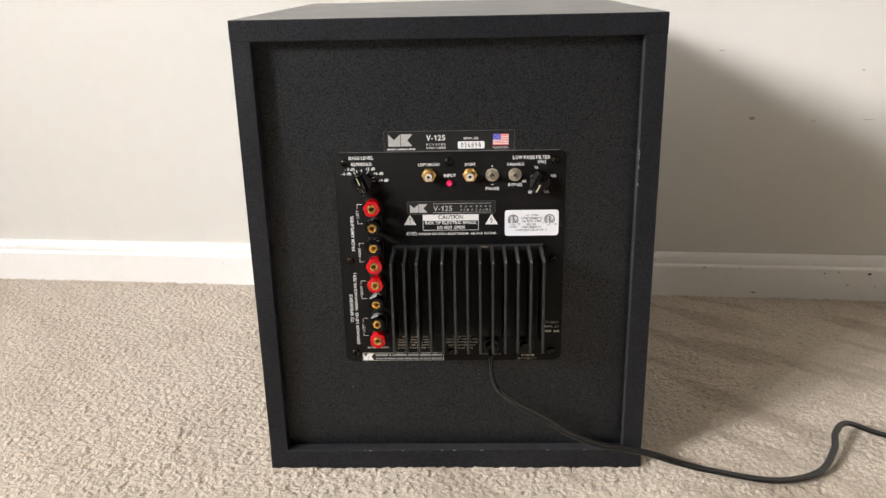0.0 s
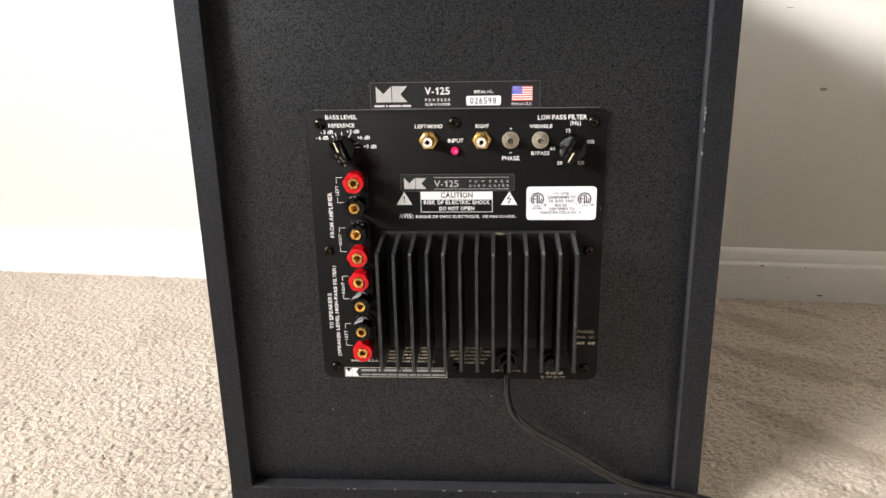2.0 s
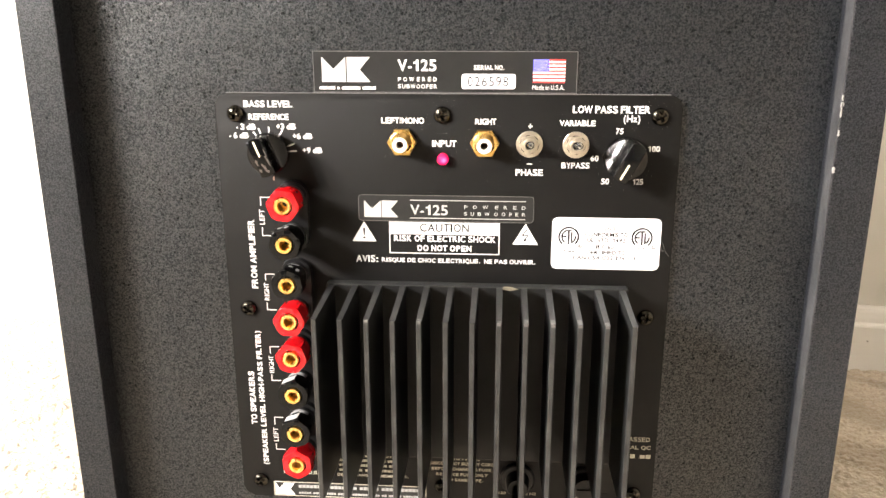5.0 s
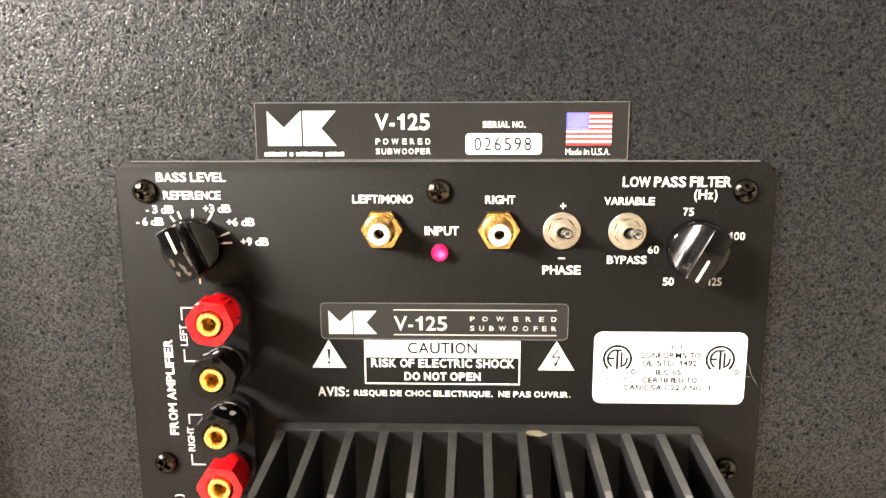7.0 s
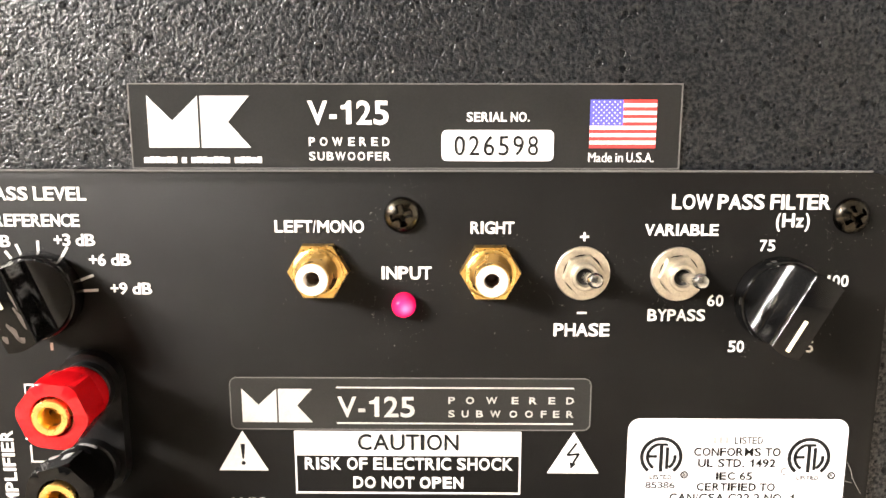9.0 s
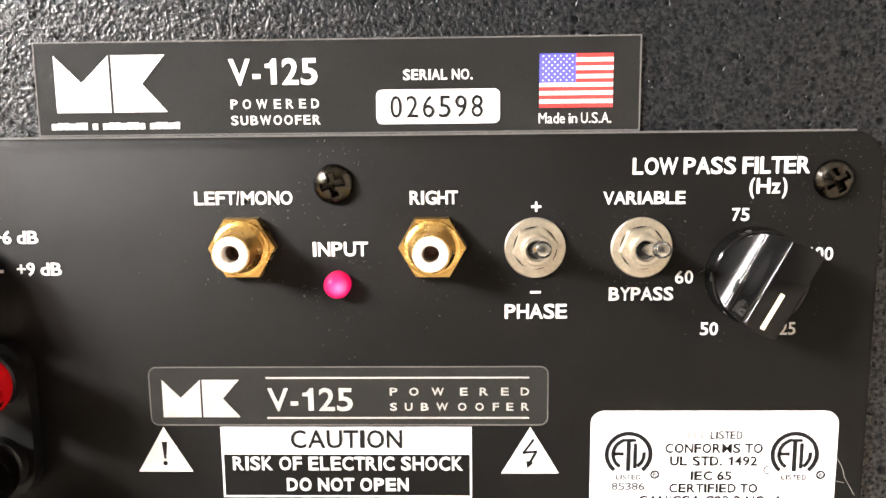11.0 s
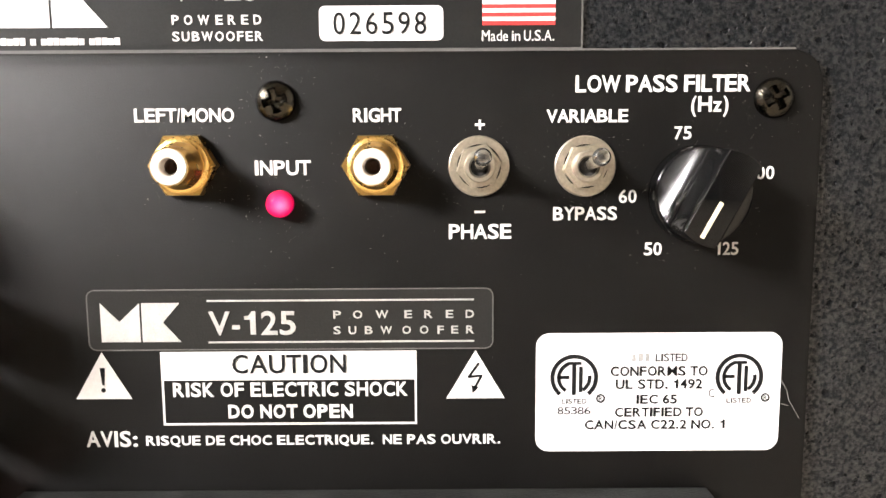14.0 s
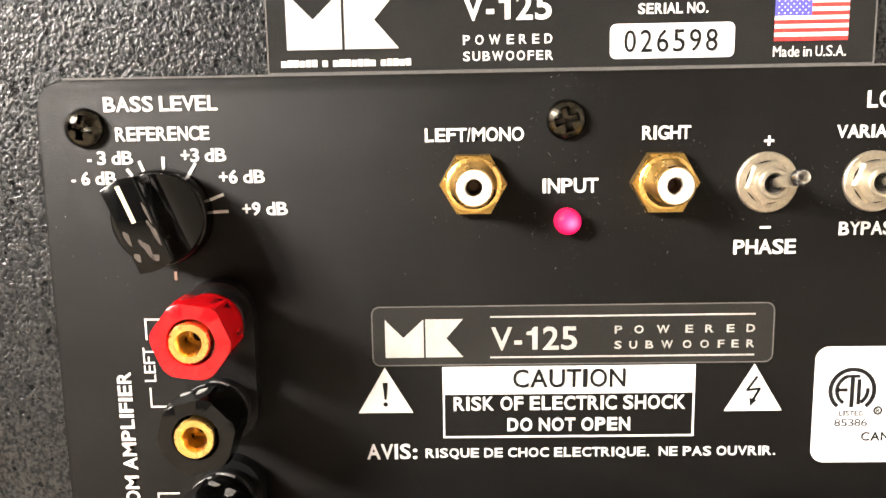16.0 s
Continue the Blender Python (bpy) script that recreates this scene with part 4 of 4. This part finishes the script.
part("nameplate_edge", frame_lines(bmesh.new(), -60.9, 60.4, 330.6, 349.3, 0.3, -1.45, -1.3), M_EDGE, plate)
D = -1.4
logo(plate, M_FOIL, -56.8, -34.2, 335.3, 346.6, -45.4, D)
bars(plate, M_PRINT, -58.2, -31.8, 331.9, 333.3, (6, 1, 7, 5), d=D)
lettering("V-125", -21.5, -3.7, 340.3, 345.6, M_PRINT, plate, d=D, bold=0.02)
lettering("POWERED", -21.4, -3.6, 335.7, 337.6, M_PRINT, plate, d=D, bold=0.015, spacing=1.5)
lettering("SUBWOOFER", -21.4, -3.4, 332.5, 334.4, M_PRINT, plate, d=D, bold=0.015, spacing=1.15)
lettering("SERIAL NO.", 13.4, 27.2, 341.0, 343.1, M_PRINT, plate, d=D, bold=0.02)
part("serial_field", prism(bmesh.new(), rounded(7.9, 32.6, 332.4, 339.2, 1.2, 4), D, D + 0.1), M_LABEL, plate)
lettering("026598", 10.7, 29.2, 333.6, 338.0, M_INK, plate, d=D + 0.1, bold=0.002, spacing=1.22)
lettering("Made in U.S.A.", 40.3, 54.7, 332.2, 334.3, M_PRINT, plate, d=D, bold=0.0)
fx0, fx1, fz0, fz1 = 40.4, 54.9, 335.3, 345.8
bm = bmesh.new()
for i in range(13):
    h = (fz1 - fz0) / 13
    x0 = 47.6 if i > 5 else fx0
    prism(bm, [(x0, fz0 + i * h), (fx1, fz0 + i * h), (fx1, fz0 + (i + 1) * h), (x0, fz0 + (i + 1) * h)], D, D + 0.1, slot=0 if i % 2 == 0 else 1)
prism(bm, [(fx0, fz0 + 6 * h), (47.6, fz0 + 6 * h), (47.6, fz1), (fx0, fz1)], D, D + 0.1, slot=2)
for r in range(9):
    for c in range(6 if r % 2 == 0 else 5):
        prism(bm, ngon(fx0 + 0.7 + 1.16 * c + (0.58 if r % 2 else 0), fz0 + 6 * h + 0.5 + 0.585 * r, 0.17, 5, 90), D + 0.08, D + 0.13, slot=1)
part("flag", bm, [M_RED, M_PRINT, M_BLUE], plate, "small printed flag with stripes and stars")

# model label on the panel
tag = part("model_label", prism(bmesh.new(), rounded(-41.3, 42.5, 269.75, 282.4, 1.6, 4), 0, 0.08), M_TAPE, sub, "clear-edged black model label with silver print")
bm = bmesh.new()
ring = rounded(-41.3, 42.5, 269.75, 282.4, 1.6, 4)
for a, b in zip(ring, ring[1:] + ring[:1]):
    strip(bm, *a, *b, 0.25, 0.05, 0.14)
part("label_edge", bm, M_EDGE, tag)
logo(tag, M_FOIL, -38.6, -22.2, 271.5, 279.7, -30.3, 0.08)
lettering("V-125", -16.3, 1.7, 272.8, 277.9, M_FOIL, tag, d=0.08, bold=0.015)
lettering("POWERED", 9.5, 38.6, 276.2, 277.9, M_FOIL, tag, d=0.08, bold=0.015, spacing=2.2)
lettering("SUBWOOFER", 9.5, 38.6, 272.9, 274.6, M_FOIL, tag, d=0.08, bold=0.015, spacing=1.8)
bm = pbox(bmesh.new(), -16.5, 38.6, 279.9, 280.25, 0.08, 0.2)
pbox(bm, -16.5, 38.6, 271.15, 271.5, 0.08, 0.2)
part("rule_line", bm, M_FOIL, tag)

# white approval label
lab = part("approval_label", prism(bmesh.new(), rounded(51.5, 102.7, 247.3, 272.8, 2.8), 0, 0.12), M_LABEL, sub, "white paper approval label with black print")
for cx in (59.5, 94.0):
    bm = bmesh.new()
    for r0, r1, a0, a1 in ((4.15, 5.0, -50, 230), (2.85, 3.6, 112, 238), (2.85, 3.6, -55, 8)):
        n = 28
        rim = [(r1 * math.cos(radians(a0 + (a1 - a0) * i / n)), r1 * math.sin(radians(a0 + (a1 - a0) * i / n))) for i in range(n + 1)]
        for (xa, za), (xb, zb) in zip(rim, rim[1:]):
            k = r0 / r1
            prism(bm, [(cx + xa, 263.3 + za), (cx + xb, 263.3 + zb), (cx + xb * k, 263.3 + zb * k), (cx + xa * k, 263.3 + za * k)], 0.12, 0.22)
    for x0, x1, z0, z1 in ((-3.4, -1.0, -0.25, 0.45), (-1.3, 1.5, 2.75, 3.4), (-0.45, 0.4, -3.7, 2.75), (1.0, 1.75, -3.1, 2.4)):
        pbox(bm, cx + x0, cx + x1, 263.3 + z0, 263.3 + z1, 0.12, 0.22)
    part("approval_mark", bm, M_INK, lab)
    lettering("LISTED", cx - 2.5, cx + 2.6, 257.7, 258.8, M_INK, lab, d=0.12, bold=0.0, spacing=1.1)
    lettering("R", cx + 5.25, cx + 5.95, 258.35, 259.25, M_INK, lab, d=0.12, bold=0.0)
    part("registered_mark", lathe(bmesh.new(), [(0.95, 0.12), (0.95, 0.2), (0.62, 0.2), (0.62, 0.12)], cx + 5.6, 258.8, 20), M_INK, lab)
bars(lab, M_BAR, 71.4, 75.6, 266.8, 268.4, (3,), d=0.12, fill=0.5)
lettering("LISTED", 76.4, 83.0, 266.7, 268.4, M_INK, lab, d=0.12, bold=0.0)
for text, x0, x1, z0, z1 in (("CONFORMS TO", 67.1, 87.3, 263.6, 265.7), ("UL STD. 1492", 68.2, 86.3, 260.8, 262.9), ("IEC 65", 72.6, 81.1, 257.6, 259.6), ("CERTIFIED TO", 68.2, 86.6, 254.8, 256.8), ("CAN/CSA C22.2 NO. 1", 61.9, 91.3, 252.1, 254.1)):
    lettering(text, x0, x1, z0, z1, M_INK, lab, d=0.12, bold=0.016)
lettering("C", 87.7, 88.9, 259.0, 260.7, M_INK, lab, d=0.12, bold=-0.01)
lettering("85386", 56.1, 63.0, 255.4, 257.0, M_INK, lab, d=0.12, bold=-0.008)

# maker's strip and fuse label along the lower edge
bm = pbox(bmesh.new(), -91.8, -9.7, 116.0, 124.6, 0, 0.1)
strip_label = part("maker_label", bm, M_TAPE, sub, "black maker's strip with white print")
part("rule_line", frame_lines(bmesh.new(), -91.8, -9.7, 116.0, 124.6, 0.4, 0.1, 0.2), M_PRINT_DIM, strip_label)
logo(strip_label, M_PRINT, -91.0, -80.5, 116.8, 123.8, -86.0, 0.1)
bars(strip_label, M_BAR, -78.5, -11.0, 121.2, 123.0, (6, 1, 7, 5, 11), d=0.1)
bars(strip_label, M_BAR, -78.5, -11.0, 117.6, 118.8, (5, 9, 5, 6, 4, 2, 5, 8), d=0.1)
fuse_label = part("fuse_label", pbox(bmesh.new(), 62.8, 85.6, 115.8, 124.6, 0, 0.15), M_INK, sub, "black fuse label with faded print")
lettering("SLOW-BLOW", 64.5, 84.0, 116.6, 118.6, M_PRINT_DIM, fuse_label, d=0.15, bold=0.0)
bars(fuse_label, M_PRINT_DIM, 68.5, 82.0, 120.0, 122.2, (2, 3, 3), d=0.15)
bm = lathe(bmesh.new(), [(8.2, 0), (8.2, 2.0), (7.6, 2.6), (6.2, 2.8), (6.0, 9.0), (5.6, 9.6), (0, 9.8)])
pbox(bm, -4.2, 4.2, -0.5, 0.5, 9.6, 10.6)
placed(part("fuse_holder", bm, M_SATIN, sub, "black screw-in fuse holder", smooth=True), 72.5, 132.0)

bm, rng = bmesh.new(), random.Random(21)
spots = [(-19.7, 307.9, 9), (18.9, 307.7, 9), (39.6, 307.4, 8), (61.0, 307.3, 8), (-0.6, 300.1, 6), (-0.9, 320.6, 7), (98.5, 320.6, 7), (83.6, 301.6, 12), (0, 290, 60), (60, 300, 50), (-90, 300, 30)]
for k in range(620):
    cx, cz, reach = spots[k % len(spots)]
    a, far = rng.uniform(0, 2 * math.pi), reach * rng.uniform(0.72, 1.3) if reach < 20 else reach * rng.random()
    x, z = cx + far * math.cos(a), cz + far * math.sin(a) * (1.0 if reach < 20 else 0.45)
    w, l, t = rng.uniform(0.04, 0.075), rng.uniform(0.05, 0.12) if k % 14 else rng.uniform(0.2, 0.5), rng.uniform(0, math.pi)
    strip(bm, x, z, x + l * math.cos(t), z + l * math.sin(t), w, 0.01, 0.1)
for a, b in (((102.9, 262.4), (104.1, 260.2)), ((104.1, 260.2), (104.6, 258.2)), ((104.6, 258.2), (106.0, 255.8)), ((106.0, 255.8), (106.9, 254.3)), ((103.0, 257.4), (104.5, 257.0))):
    strip(bm, *a, *b, 0.09, 0.02, 0.12)
tagged(part("lint", bm, M_DUST, panel, "fine grey dust and lint"), kind="stuff")

# ---- mains cord ----
bm = lathe(bmesh.new(), [(9.0, 0), (9.0, 2.2), (8.2, 3.0), (6.2, 3.2), (5.6, 9.0), (5.0, 11.0), (0, 11.2)])
placed(part("strain_relief", bm, M_SATIN, sub, "black plastic cord bushing", smooth=True), 38.2, 132.0)


def cord():
    """Flat twin cord: two round cores side by side with a groove."""
    pts = [Vector(p) for p in ((0.0382, -0.008, 0.132), (0.0378, -0.017, 0.127), (0.038, -0.0205, 0.112), (0.0425, -0.0195, 0.0955), (0.0565, -0.0185, 0.0800), (0.09, -0.018, 0.0592), (0.119, -0.018, 0.040), (0.148, -0.0182, 0.0285), (0.177, -0.019, 0.0235), (0.200, -0.0205, 0.0185), (0.229, -0.0235, 0.010), (0.262, -0.030, 0.0045), (0.318, -0.046, 0.0042), (0.366, -0.032, 0.0044), (0.396, 0.004, 0.0075), (0.408, 0.030, 0.012), (0.428, 0.048, 0.0125), (0.460, 0.036, 0.006), (0.52, 0.012, 0.0042), (0.64, -0.03, 0.0042), (0.82, -0.06, 0.0042), (1.1, -0.02, 0.0042))]
    path = []
    for i in range(len(pts) - 1):
        p0, p1, p2, p3 = pts[max(i - 1, 0)], pts[i], pts[i + 1], pts[min(i + 2, len(pts) - 1)]
        for k in range(10):
            t = k / 10
            path.append(0.5 * (2 * p1 + (p2 - p0) * t + (2 * p0 - 5 * p1 + 4 * p2 - p3) * t * t + (3 * p1 - p0 - 3 * p2 + p3) * t ** 3))
    path.append(pts[-1])
    section = [(1.95 * math.cos(a) + 1.75 * s, 1.95 * math.sin(a)) for s, angles in ((1, np.linspace(-125, 125, 12)), (-1, np.linspace(55, 305, 12))) for a in np.radians(angles)]
    bm, rings = bmesh.new(), []
    for i, p in enumerate(path):
        t = (path[min(i + 1, len(path) - 1)] - path[max(i - 1, 0)]).normalized()
        k = min(1.0, max(0.0, (p.x - 0.20) / 0.06))
        e = min(1.0, max(0.0, (0.062 - p.x) / 0.02))          # the flat side turns edge-on towards the bushing
        up = ((Vector((0, -1, 0.25)) * (1 - e) + Vector((0.9, -0.35, 0.4)) * e) * (1 - k) + Vector((0, -0.15, 1)) * k).normalized()
        side = t.cross(up).normalized()
        up = side.cross(t)
        rings.append([bm.verts.new(p + side * (u / 1000) + up * (v / 1000)) for u, v in section])
    k = len(section)
    for a, b in zip(rings, rings[1:]):
        for i in range(k):
            bm.faces.new((a[i], a[(i + 1) % k], b[(i + 1) % k], b[i]))
    bm.faces.new(rings[0]), bm.faces.new(rings[-1][::-1])
    return part("power_cord", bm, M_CORD, sub, "black flat twin power cord trailing onto the carpet", smooth=True)


cord()
